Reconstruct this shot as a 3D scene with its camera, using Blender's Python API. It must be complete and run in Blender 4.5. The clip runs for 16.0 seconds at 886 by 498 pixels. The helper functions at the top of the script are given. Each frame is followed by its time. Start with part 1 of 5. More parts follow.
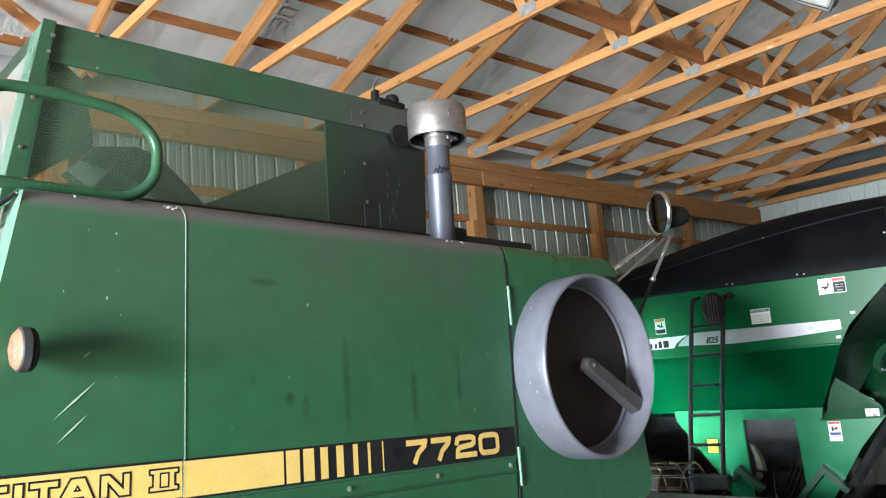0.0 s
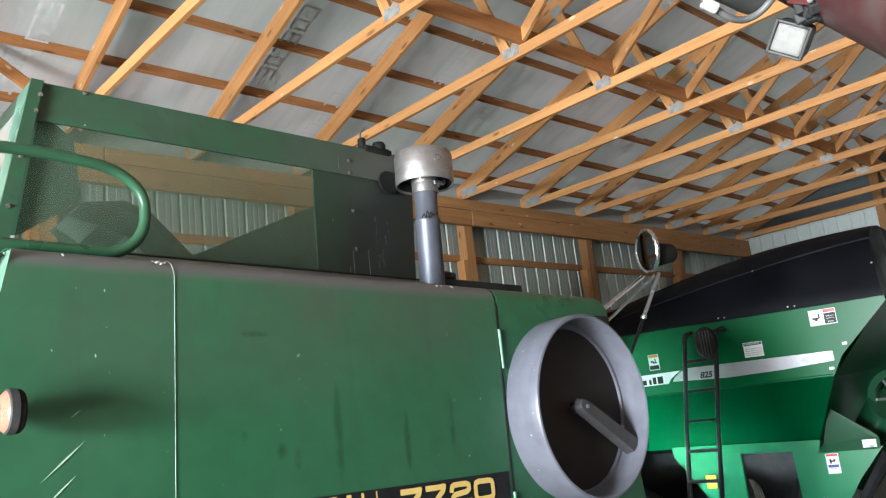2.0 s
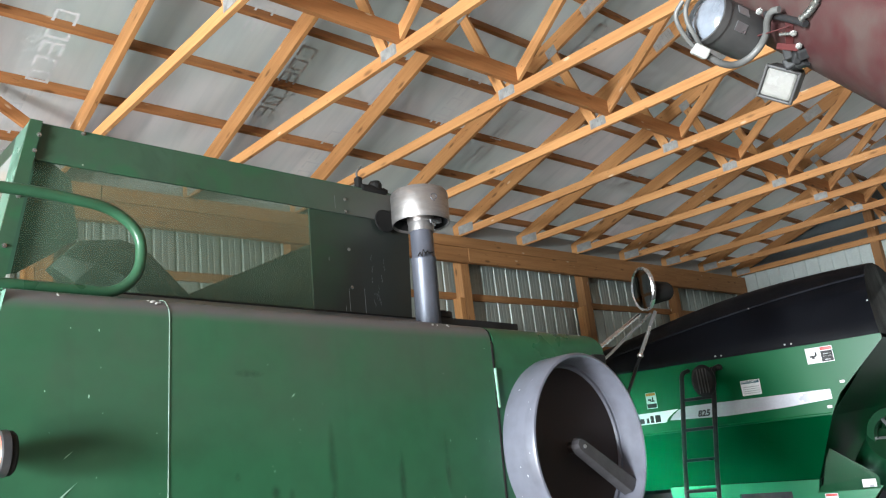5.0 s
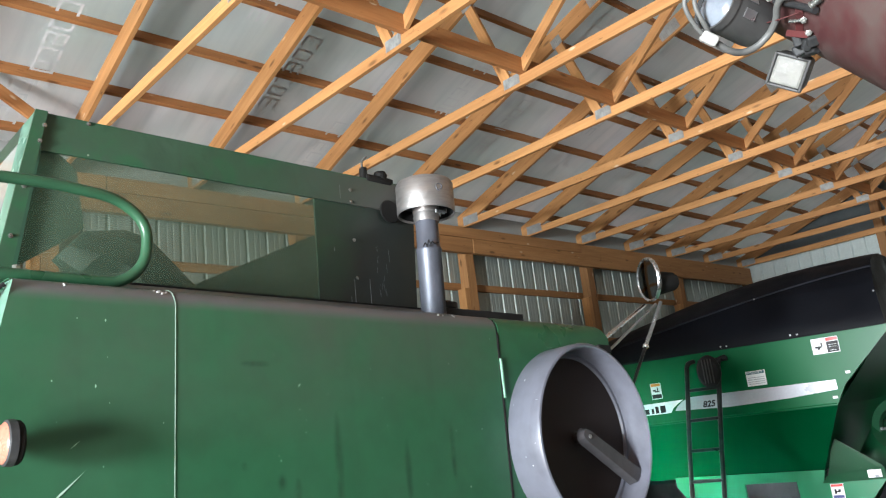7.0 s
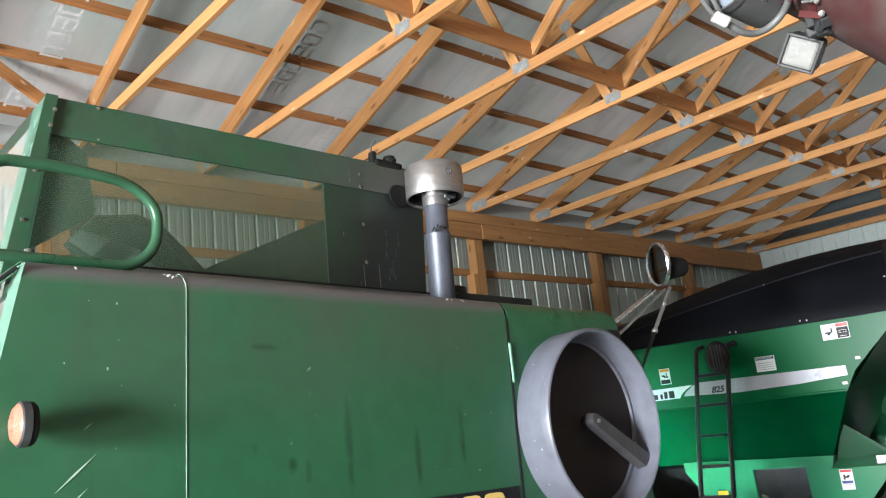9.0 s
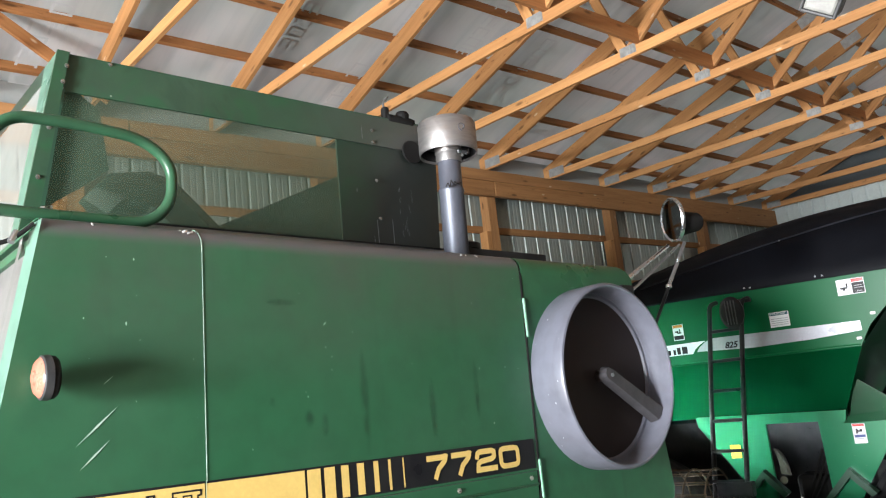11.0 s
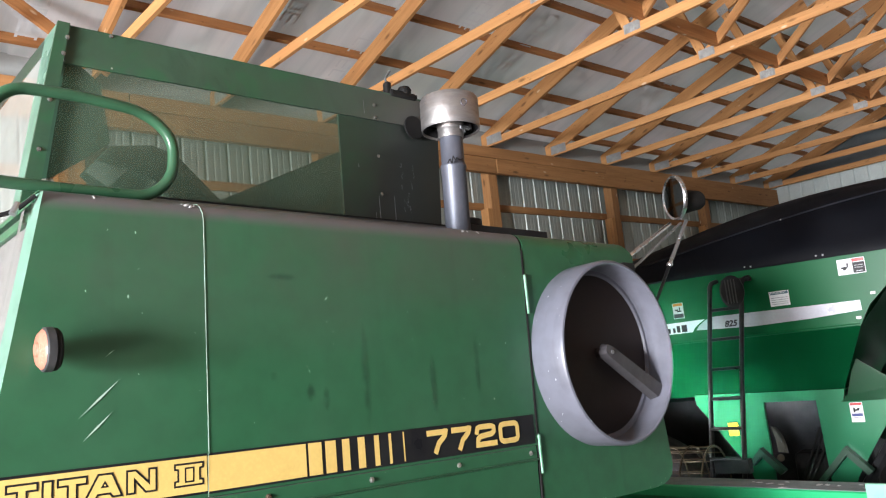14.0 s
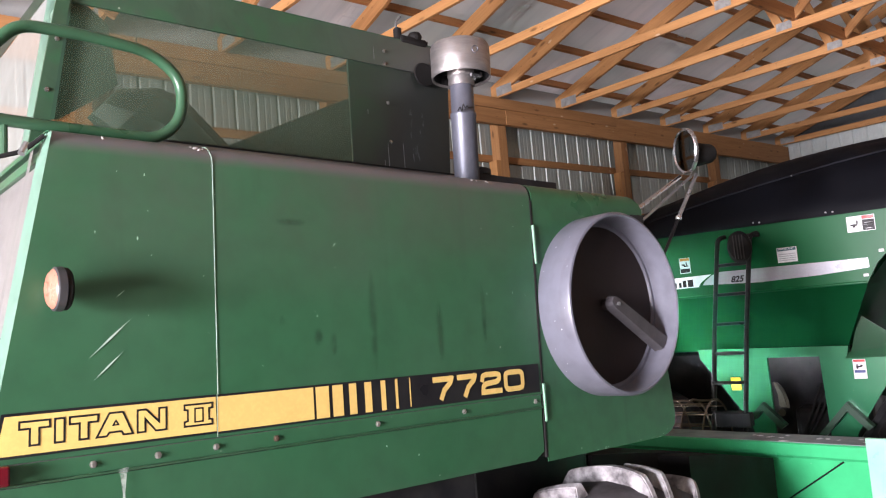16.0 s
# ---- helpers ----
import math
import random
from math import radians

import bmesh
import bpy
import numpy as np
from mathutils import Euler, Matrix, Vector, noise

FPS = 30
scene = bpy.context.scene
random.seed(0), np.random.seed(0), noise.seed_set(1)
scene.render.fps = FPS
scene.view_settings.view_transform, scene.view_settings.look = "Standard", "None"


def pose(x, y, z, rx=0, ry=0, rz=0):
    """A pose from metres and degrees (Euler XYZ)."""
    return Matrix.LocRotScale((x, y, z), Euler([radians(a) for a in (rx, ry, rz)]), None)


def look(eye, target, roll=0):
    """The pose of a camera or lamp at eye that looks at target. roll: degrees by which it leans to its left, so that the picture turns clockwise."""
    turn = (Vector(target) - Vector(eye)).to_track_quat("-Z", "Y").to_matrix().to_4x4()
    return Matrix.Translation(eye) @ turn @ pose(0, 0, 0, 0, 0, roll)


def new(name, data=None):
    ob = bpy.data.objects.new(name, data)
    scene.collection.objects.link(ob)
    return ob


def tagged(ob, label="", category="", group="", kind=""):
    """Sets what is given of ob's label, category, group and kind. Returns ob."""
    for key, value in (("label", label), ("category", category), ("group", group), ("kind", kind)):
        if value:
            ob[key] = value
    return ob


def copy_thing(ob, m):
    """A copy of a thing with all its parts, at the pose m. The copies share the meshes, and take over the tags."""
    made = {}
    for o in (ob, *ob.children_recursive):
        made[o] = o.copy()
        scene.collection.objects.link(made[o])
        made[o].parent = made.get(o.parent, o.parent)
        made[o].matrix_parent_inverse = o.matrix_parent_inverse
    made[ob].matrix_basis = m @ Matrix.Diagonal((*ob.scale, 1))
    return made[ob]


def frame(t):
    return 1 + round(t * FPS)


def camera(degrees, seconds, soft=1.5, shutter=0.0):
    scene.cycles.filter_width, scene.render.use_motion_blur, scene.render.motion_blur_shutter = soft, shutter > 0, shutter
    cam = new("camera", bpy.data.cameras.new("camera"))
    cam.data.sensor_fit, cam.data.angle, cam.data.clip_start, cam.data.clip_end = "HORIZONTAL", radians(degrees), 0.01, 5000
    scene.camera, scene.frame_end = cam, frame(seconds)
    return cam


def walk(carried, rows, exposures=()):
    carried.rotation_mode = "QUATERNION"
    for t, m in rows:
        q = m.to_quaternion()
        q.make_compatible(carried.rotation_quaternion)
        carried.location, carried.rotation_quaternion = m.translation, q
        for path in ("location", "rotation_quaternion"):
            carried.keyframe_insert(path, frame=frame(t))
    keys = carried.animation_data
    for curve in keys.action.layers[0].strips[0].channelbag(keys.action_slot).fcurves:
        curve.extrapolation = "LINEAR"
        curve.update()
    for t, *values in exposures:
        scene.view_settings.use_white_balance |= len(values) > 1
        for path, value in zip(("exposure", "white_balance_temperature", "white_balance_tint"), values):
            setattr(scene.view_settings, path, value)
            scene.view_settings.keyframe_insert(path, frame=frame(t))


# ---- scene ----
# ---- camera ----
cam = camera(57.62, 16.0, 1.2)
ROWS = [
    (0.0, -0.0066, 0.0036, 2.5744, 99.513, 4.752, -42.128),
    (0.5, -0.0048, 0.0014, 2.5778, 99.233, 5.039, -41.883),
    (1.0, -0.0076, 0.0010, 2.5766, 99.456, 5.093, -41.930),
    (1.5, -0.0086, -0.0090, 2.5885, 100.597, 5.633, -42.209),
    (2.0, -0.0059, -0.0208, 2.6033, 102.208, 6.402, -42.382),
    (2.5, -0.0054, -0.0218, 2.6068, 103.255, 6.611, -42.582),
    (3.0, -0.0080, -0.0234, 2.6083, 103.866, 6.661, -42.583),
    (3.5, -0.0068, -0.0274, 2.6114, 104.407, 6.617, -42.560),
    (4.0, -0.0071, -0.0310, 2.6133, 104.754, 6.534, -42.685),
    (6.5, -0.0093, -0.0235, 2.6105, 104.573, 6.387, -42.449),
    (7.0, -0.0084, -0.0214, 2.6100, 104.179, 6.418, -42.311),
    (7.5, -0.0097, -0.0247, 2.6038, 103.857, 6.402, -42.133),
    (8.0, -0.0099, -0.0233, 2.6045, 103.728, 6.306, -41.987),
    (8.5, -0.0104, -0.0186, 2.6044, 103.574, 6.225, -41.873),
    (9.0, -0.0107, -0.0198, 2.6021, 103.258, 6.235, -41.716),
    (9.5, -0.0098, -0.0178, 2.5961, 102.586, 6.326, -41.475),
    (12.0, -0.0150, -0.0088, 2.5872, 99.538, 6.248, -40.652),
    (12.5, -0.0154, -0.0115, 2.5879, 99.354, 6.192, -40.750),
    (13.0, -0.0142, -0.0062, 2.5846, 99.232, 6.107, -40.790),
    (13.5, -0.0163, -0.0053, 2.5845, 99.041, 6.010, -40.819),
    (14.0, -0.0149, -0.0046, 2.5834, 98.813, 5.903, -40.818),
    (14.5, -0.0215, -0.0011, 2.5743, 98.067, 5.603, -40.442),
    (15.0, -0.0162, 0.0002, 2.5740, 97.121, 5.533, -40.236),
    (15.5, -0.0198, 0.0110, 2.5636, 96.260, 5.201, -40.359),
    (16.0, -0.0174, 0.0086, 2.5632, 95.522, 4.943, -40.479),
]
EXPOSURES = [(0.0, -0.05, 6250, 7), (9.5, -0.1, 6350, 8), (12.0, -0.05, 6500, 13), (14.0, -0.05, 6500, 15), (16.0, -0.05, 6650, 27)]
walk(cam, [(t, pose(x, y, z, rx, ry, rz)) for t, x, y, z, rx, ry, rz in ROWS], EXPOSURES)

# ---- light ----
world = bpy.data.worlds.new("world")
scene.world = world
world.use_nodes = True
wn = world.node_tree.nodes
sky = wn.new("ShaderNodeTexSky")
sky.sky_type, sky.sun_disc = "NISHITA", False
sky.sun_elevation, sky.sun_rotation = radians(31), radians(-104)
world.node_tree.links.new(sky.outputs["Color"], wn["Background"].inputs["Color"])
wn["Background"].inputs["Strength"].default_value = 0.05

SUN = bpy.data.lights.new("sun", "SUN")
SUN.energy, SUN.angle, SUN.color = 5.0, radians(0.5), (1.0, 0.95, 0.88)
new("sun", SUN).matrix_world = look((-28, -5, 12.4), (-8, 0, 0))

DOOR = bpy.data.lights.new("door_daylight", "AREA")
DOOR.shape, DOOR.size, DOOR.size_y = "RECTANGLE", 1.8, 1.6
DOOR.energy, DOOR.color = 2900, (0.90, 0.965, 1.0)
new("door_daylight", DOOR).matrix_world = look((-7.7, 0.45, 3.15), (0, 0.6, 3.0))
YARD = bpy.data.lights.new("yard_glow", "AREA")
YARD.shape, YARD.size, YARD.size_y = "RECTANGLE", 2.8, 1.7
YARD.energy, YARD.color = 1350, (1.0, 0.95, 0.945)
new("yard_glow", YARD).matrix_world = look((-7.7, -0.1, 1.0), (0, 0.3, 5.4))
FILL_S = bpy.data.lights.new("side_door_daylight", "AREA")
FILL_N = bpy.data.lights.new("north_door_daylight", "AREA")
FILL_N.shape, FILL_N.size, FILL_N.size_y = "RECTANGLE", 0.7, 1.9
FILL_N.spread = radians(24)
FILL_N.energy, FILL_N.color = 110, (0.86, 0.97, 1.0)
new("north_door_daylight", FILL_N).matrix_world = look((4.53, 7.06, 1.3), (7.29, 4.72, 1.98))
FILL_S.shape, FILL_S.size, FILL_S.size_y = "RECTANGLE", 5.0, 4.2
FILL_S.energy, FILL_S.color = 40, (0.92, 0.97, 1.0)
new("side_door_daylight", FILL_S).matrix_world = look((-3.0, -8.6, 2.3), (-3.0, 0, 2.3))


# ---- materials ----
def nodes_of(name):
    m = bpy.data.materials.new(name)
    m.use_nodes = True
    t = m.node_tree
    return m, t, t.nodes["Principled BSDF"]


def coords(t, stretch=(1, 1, 1), piece=False):
    """Object coordinates, stretched; piece: shifted by a chance amount for each object."""
    tc = t.nodes.new("ShaderNodeTexCoord")
    mp = t.nodes.new("ShaderNodeMapping")
    mp.inputs["Scale"].default_value = stretch
    t.links.new(tc.outputs["Object"], mp.inputs["Vector"])
    if piece:
        oi = t.nodes.new("ShaderNodeObjectInfo")
        mul = t.nodes.new("ShaderNodeMath")
        mul.operation = "MULTIPLY"
        mul.inputs[1].default_value = 37.0
        t.links.new(oi.outputs["Random"], mul.inputs[0])
        t.links.new(mul.outputs[0], mp.inputs["Location"])
    return mp.outputs["Vector"]


def noise_tex(t, vec, scale, detail=4.0, rough=0.55):
    n = t.nodes.new("ShaderNodeTexNoise")
    n.inputs["Scale"].default_value, n.inputs["Detail"].default_value, n.inputs["Roughness"].default_value = scale, detail, rough
    t.links.new(vec, n.inputs["Vector"])
    return n.outputs["Fac"]


def ramp(t, fac, lo, hi, a=0.0, b=1.0):
    r = t.nodes.new("ShaderNodeMapRange")
    r.inputs["From Min"].default_value, r.inputs["From Max"].default_value = lo, hi
    r.inputs["To Min"].default_value, r.inputs["To Max"].default_value = a, b
    t.links.new(fac, r.inputs["Value"])
    return r.outputs["Result"]


def blend(t, fac, a, b):
    m = t.nodes.new("ShaderNodeMix")
    m.data_type = "RGBA"
    t.links.new(fac, m.inputs["Factor"])
    for sock, v in ((m.inputs["A"], a), (m.inputs["B"], b)):
        if isinstance(v, tuple):
            sock.default_value = (*v, 1)
        else:
            t.links.new(v, sock)
    return m.outputs["Result"]


def bump(t, p, fac, strength, dist=0.01):
    b = t.nodes.new("ShaderNodeBump")
    b.inputs["Strength"].default_value, b.inputs["Distance"].default_value = strength, dist
    t.links.new(fac, b.inputs["Height"])
    t.links.new(b.outputs["Normal"], p.inputs["Normal"])


def plain(name, col, col2, rough=0.5, metal=0.0, scale=3.0, fine=40.0, relief=0.15, spread=0.15, stretch=(1, 1, 1), piece=False, spec=0.5):
    """Two tones mixed by coarse and fine grain, uneven gloss, fine relief."""
    m, t, p = nodes_of(name)
    v = coords(t, stretch, piece)
    big, small = noise_tex(t, v, scale), noise_tex(t, v, fine, 6.0, 0.7)
    c = blend(t, ramp(t, big, 0.35, 0.68), col, col2)
    tone = tuple(min(1.0, x * 1.25) for x in col)
    c = blend(t, ramp(t, small, 0.45, 0.75, 0.0, 0.35), c, tone)
    t.links.new(c, p.inputs["Base Color"])
    t.links.new(ramp(t, big, 0.3, 0.7, max(0.02, rough - spread), min(1.0, rough + spread)), p.inputs["Roughness"])
    p.inputs["Metallic"].default_value = metal
    p.inputs["Specular IOR Level"].default_value = spec
    bump(t, p, small, relief, 0.004)
    return m


def paint(name, col, dust, rough=0.35, dusty=0.35, speck=0.35, top=False, even=1.0, smear=0.0):
    """Enamel on sheet metal with a thin film of dust, streaks that run down, pale chips; top: settled dust on faces that look up."""
    m, t, p = nodes_of(name)
    v = coords(t)
    vs = coords(t, (9.0, 9.0, 0.7))
    big, mid, fine, streak = noise_tex(t, v, 1.6), noise_tex(t, v, 9.0, 5.0), noise_tex(t, v, 160.0, 3.0), noise_tex(t, vs, 1.0, 3.0)
    dark = tuple(x * 0.72 for x in col)
    c = blend(t, ramp(t, mid, 0.4, 0.72, 0.0, even), col, dark)
    c = blend(t, ramp(t, streak, 0.62, 0.78, 0.0, 0.5 * even), c, tuple(x * 0.45 for x in col))
    c = blend(t, ramp(t, big, 0.3, 0.75, dusty * 0.35, dusty), c, dust)
    if smear:
        wiped = t.nodes.new("ShaderNodeTexNoise")
        wiped.inputs["Scale"].default_value, wiped.inputs["Detail"].default_value, wiped.inputs["Distortion"].default_value = 3.4, 4.0, 1.6
        t.links.new(v, wiped.inputs["Vector"])
        c = blend(t, ramp(t, wiped.outputs["Fac"], 0.54, 0.66, 0.0, smear), c, tuple(x * 1.25 for x in col))
        c = blend(t, ramp(t, wiped.outputs["Fac"], 0.46, 0.34, 0.0, smear), c, tuple(0.5 * x + 0.012 for x in col))
    vo = t.nodes.new("ShaderNodeTexVoronoi")
    vo.inputs["Scale"].default_value = 6.0
    t.links.new(v, vo.inputs["Vector"])
    c = blend(t, ramp(t, vo.outputs["Distance"], 0.035, 0.02, 0.0, speck), c, (0.55, 0.6, 0.5))
    if top:
        g = t.nodes.new("ShaderNodeNewGeometry")
        s = t.nodes.new("ShaderNodeSeparateXYZ")
        t.links.new(g.outputs["Normal"], s.inputs[0])
        mul = t.nodes.new("ShaderNodeMath")
        mul.operation = "MULTIPLY"
        t.links.new(ramp(t, s.outputs["Z"], 0.02, 0.55), mul.inputs[0])
        t.links.new(ramp(t, mid, 0.25, 0.5, 0.75, 1.0), mul.inputs[1])
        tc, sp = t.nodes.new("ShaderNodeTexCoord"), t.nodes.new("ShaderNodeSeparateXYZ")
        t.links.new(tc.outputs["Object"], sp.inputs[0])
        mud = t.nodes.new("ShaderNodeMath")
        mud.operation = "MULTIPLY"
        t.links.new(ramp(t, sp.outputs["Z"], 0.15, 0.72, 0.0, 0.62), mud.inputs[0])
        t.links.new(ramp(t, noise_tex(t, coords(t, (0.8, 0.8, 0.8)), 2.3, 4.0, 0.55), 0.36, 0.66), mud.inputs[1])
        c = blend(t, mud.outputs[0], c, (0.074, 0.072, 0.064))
        c = blend(t, mul.outputs[0], c, (0.125, 0.119, 0.122))
    t.links.new(c, p.inputs["Base Color"])
    t.links.new(ramp(t, big, 0.3, 0.7, rough - 0.08 * even, rough + 0.2 * even), p.inputs["Roughness"])
    bump(t, p, fine, 0.05, 0.002)
    return m


def wood(name, light, dark, piece=True):
    """Softwood: long grain along the piece, knots, tone that differs from piece to piece."""
    m, t, p = nodes_of(name)
    v = coords(t, (1.2, 22.0, 22.0), piece)
    vk = coords(t, (1.6, 5.0, 5.0), piece)
    grain, broad = noise_tex(t, v, 2.2, 6.0, 0.65), noise_tex(t, v, 0.5, 2.0)
    c = blend(t, ramp(t, grain, 0.3, 0.7), light, dark)
    oi = t.nodes.new("ShaderNodeObjectInfo")
    c = blend(t, ramp(t, oi.outputs["Random"], 0.0, 1.0, 0.0, 0.45), c, tuple(x * 0.6 for x in dark))
    c = blend(t, ramp(t, broad, 0.45, 0.75, 0.0, 0.4), c, tuple(min(1, x * 1.2) for x in light))
    vo = t.nodes.new("ShaderNodeTexVoronoi")
    vo.inputs["Scale"].default_value = 1.5
    t.links.new(vk, vo.inputs["Vector"])
    c = blend(t, ramp(t, vo.outputs["Distance"], 0.16, 0.07, 0.0, 0.8), c, tuple(x * 0.3 for x in dark))
    fleck = noise_tex(t, coords(t, (9.0, 26.0, 26.0), piece), 1.4, 3.0)
    c = blend(t, ramp(t, fleck, 0.66, 0.74, 0.0, 0.7), c, tuple(x * 0.28 for x in dark))
    vs = t.nodes.new("ShaderNodeTexVoronoi")
    vs.inputs["Scale"].default_value = 1.0
    t.links.new(coords(t, (2.6, 7.0, 7.0), piece), vs.inputs["Vector"])
    c = blend(t, ramp(t, vs.outputs["Distance"], 0.10, 0.05, 0.0, 0.55), c, (0.72, 0.62, 0.46))
    t.links.new(c, p.inputs["Base Color"])
    p.inputs["Roughness"].default_value = 0.62
    p.inputs["Specular IOR Level"].default_value = 0.3
    bump(t, p, grain, 0.25, 0.003)
    return m


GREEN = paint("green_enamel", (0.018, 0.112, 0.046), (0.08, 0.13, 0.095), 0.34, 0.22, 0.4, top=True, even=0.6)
GREEN_CLEAN = paint("wiped_green_enamel", (0.013, 0.11, 0.042), (0.09, 0.13, 0.10), 0.3, 0.22, 0.3)
GREEN_TANK = paint("dull_tank_enamel", (0.013, 0.076, 0.03), (0.062, 0.085, 0.066), 0.42, 0.58, 0.5, smear=0.6)
GREEN_RAIL = paint("green_rail_enamel", (0.012, 0.085, 0.034), (0.1, 0.13, 0.1), 0.32, 0.32, 0.6)
GREEN_INSIDE = paint("dusty_inner_enamel", (0.017, 0.06, 0.033), (0.036, 0.066, 0.046), 0.6, 0.45, 0.0, smear=0.7)
BROWN_INSIDE = paint("stained_inner_enamel", (0.017, 0.05, 0.029), (0.042, 0.058, 0.043), 0.65, 0.5, 0.0, smear=0.7)
HEAD_FILM = plain("teal_label_head", (0.04, 0.11, 0.14), (0.05, 0.12, 0.15), 0.4, 0.0, 5.0, 60.0, 0.02)
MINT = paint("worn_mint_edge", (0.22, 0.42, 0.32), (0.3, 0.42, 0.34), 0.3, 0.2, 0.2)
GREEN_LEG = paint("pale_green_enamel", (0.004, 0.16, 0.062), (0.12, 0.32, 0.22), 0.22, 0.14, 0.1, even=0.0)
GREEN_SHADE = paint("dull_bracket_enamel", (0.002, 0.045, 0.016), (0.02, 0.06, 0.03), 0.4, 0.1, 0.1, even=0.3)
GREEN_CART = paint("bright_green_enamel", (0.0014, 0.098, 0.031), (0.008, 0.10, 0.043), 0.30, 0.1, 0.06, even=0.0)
GREEN_CART.node_tree.nodes["Principled BSDF"].inputs["Specular IOR Level"].default_value = 0.16
GREEN_HEADER = paint("header_green_enamel", (0.016, 0.50, 0.19), (0.14, 0.3, 0.18), 0.28, 0.12, 0.2, even=0.4)
GREY_PAINT = paint("grey_screen_paint", (0.142, 0.149, 0.187), (0.115, 0.112, 0.125), 0.42, 0.36, 0.6)
SCREEN_DARK = plain("perforated_screen", (0.028, 0.021, 0.020), (0.045, 0.035, 0.033), 0.6, 0.3, 4.0, 220.0, 0.5, spec=0.18)
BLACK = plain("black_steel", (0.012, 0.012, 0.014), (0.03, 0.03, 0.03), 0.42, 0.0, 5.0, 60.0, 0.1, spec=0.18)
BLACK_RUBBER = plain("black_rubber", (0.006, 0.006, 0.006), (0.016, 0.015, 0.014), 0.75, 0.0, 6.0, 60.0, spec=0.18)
BLACK_FILM = plain("black_decal", (0.012, 0.012, 0.014), (0.022, 0.022, 0.022), 0.4, 0.0, 6.0, 60.0, 0.02, spec=0.18)
YELLOW_FILM = plain("yellow_decal", (0.80, 0.57, 0.18), (0.72, 0.50, 0.15), 0.42, 0.0, 5.0, 60.0, 0.02)
WHITE_FILM = plain("white_decal", (0.74, 0.75, 0.76), (0.62, 0.64, 0.66), 0.4, 0.0, 5.0, 60.0, 0.02)
RED_FILM = plain("red_decal", (0.5, 0.03, 0.025), (0.4, 0.02, 0.02), 0.4, 0.0, 5.0, 60.0, 0.02)
ORANGE_FILM = plain("orange_decal", (0.75, 0.25, 0.03), (0.6, 0.2, 0.03), 0.4, 0.0, 5.0, 60.0, 0.02)
BLUE_FILM = plain("blue_decal", (0.03, 0.05, 0.2), (0.04, 0.05, 0.15), 0.4, 0.0, 5.0, 60.0, 0.02)
GREY_INK = plain("grey_ink", (0.2, 0.22, 0.24), (0.3, 0.31, 0.33), 0.5, 0.0, 5.0, 60.0, 0.02)
TARP = plain("black_tarp", (0.006, 0.007, 0.011), (0.012, 0.013, 0.018), 0.55, 0.0, 2.5, 140.0, 0.25, spec=0.18)
BOLT = plain("dull_bolt_steel", (0.40, 0.41, 0.39), (0.24, 0.25, 0.24), 0.28, 0.9, 9.0, 70.0, 0.1)
STEEL = plain("galvanised_steel", (0.5, 0.51, 0.52), (0.36, 0.37, 0.39), 0.34, 0.9, 7.0, 70.0, 0.1)
ALUMINIUM = plain("spun_aluminium", (0.40, 0.38, 0.37), (0.27, 0.255, 0.248), 0.44, 0.85, 6.0, 90.0, 0.1, stretch=(1, 1, 5))
PIPE_STEEL = plain("heat_stained_steel", (0.115, 0.122, 0.15), (0.06, 0.065, 0.08), 0.5, 0.4, 5.0, 60.0, 0.15, stretch=(1, 1, 0.4))
CHROME = plain("chrome", (0.8, 0.81, 0.83), (0.62, 0.63, 0.65), 0.26, 1.0, 8.0, 60.0, 0.03, spread=0.08)
MIRROR = plain("old_mirror_glass", (0.09, 0.095, 0.10), (0.07, 0.075, 0.08), 0.05, 1.0, 8.0, 60.0, 0.0, spread=0.02)
GUSSET = plain("truss_plate_steel", (0.3, 0.3, 0.29), (0.42, 0.42, 0.41), 0.5, 0.5, 20.0, 120.0, 0.4)
TYRE_DARK = plain("dark_tyre_rubber", (0.04, 0.037, 0.039), (0.10, 0.092, 0.096), 0.85, 0.0, 7.0, 50.0, 0.4, spec=0.18)
TYRE = plain("dusty_tyre_rubber", (0.10, 0.094, 0.098), (0.56, 0.545, 0.55), 0.8, 0.0, 9.0, 60.0, 0.9, spec=0.18)
REFLECTOR = plain("orange_lens", (0.47, 0.17, 0.115), (0.40, 0.13, 0.085), 0.3, 0.0, 12.0, 90.0, 0.1)
RED_LENS = plain("red_lens", (0.13, 0.006, 0.012), (0.09, 0.005, 0.01), 0.2, 0.0, 12.0, 90.0, 0.1)
RED_TUBE = plain("worn_red_paint", (0.055, 0.019, 0.02), (0.066, 0.048, 0.043), 0.45, 0.0, 12.0, 50.0, 0.12, spec=0.3)
GREY_HOUSING = plain("grey_cast_housing", (0.035, 0.036, 0.038), (0.07, 0.068, 0.066), 0.5, 0.2, 8.0, 60.0, 0.2)
LENS_BLUE = plain("bluish_lamp_glass", (0.17, 0.19, 0.22), (0.12, 0.135, 0.16), 0.15, 0.0, 25.0, 120.0, 0.1)
LENS_WHITE = plain("frosted_lamp_lens", (0.18, 0.177, 0.162), (0.11, 0.11, 0.103), 0.25, 0.0, 20.0, 120.0, 0.2)
CABLE_GREY = plain("grey_cable", (0.105, 0.105, 0.10), (0.075, 0.075, 0.072), 0.55, 0.0, 9.0, 60.0)
WHITE_STEEL = plain("white_wall_steel", (0.62, 0.68, 0.66), (0.54, 0.6, 0.58), 0.42, 0.1, 1.2, 30.0, 0.05, piece=True)
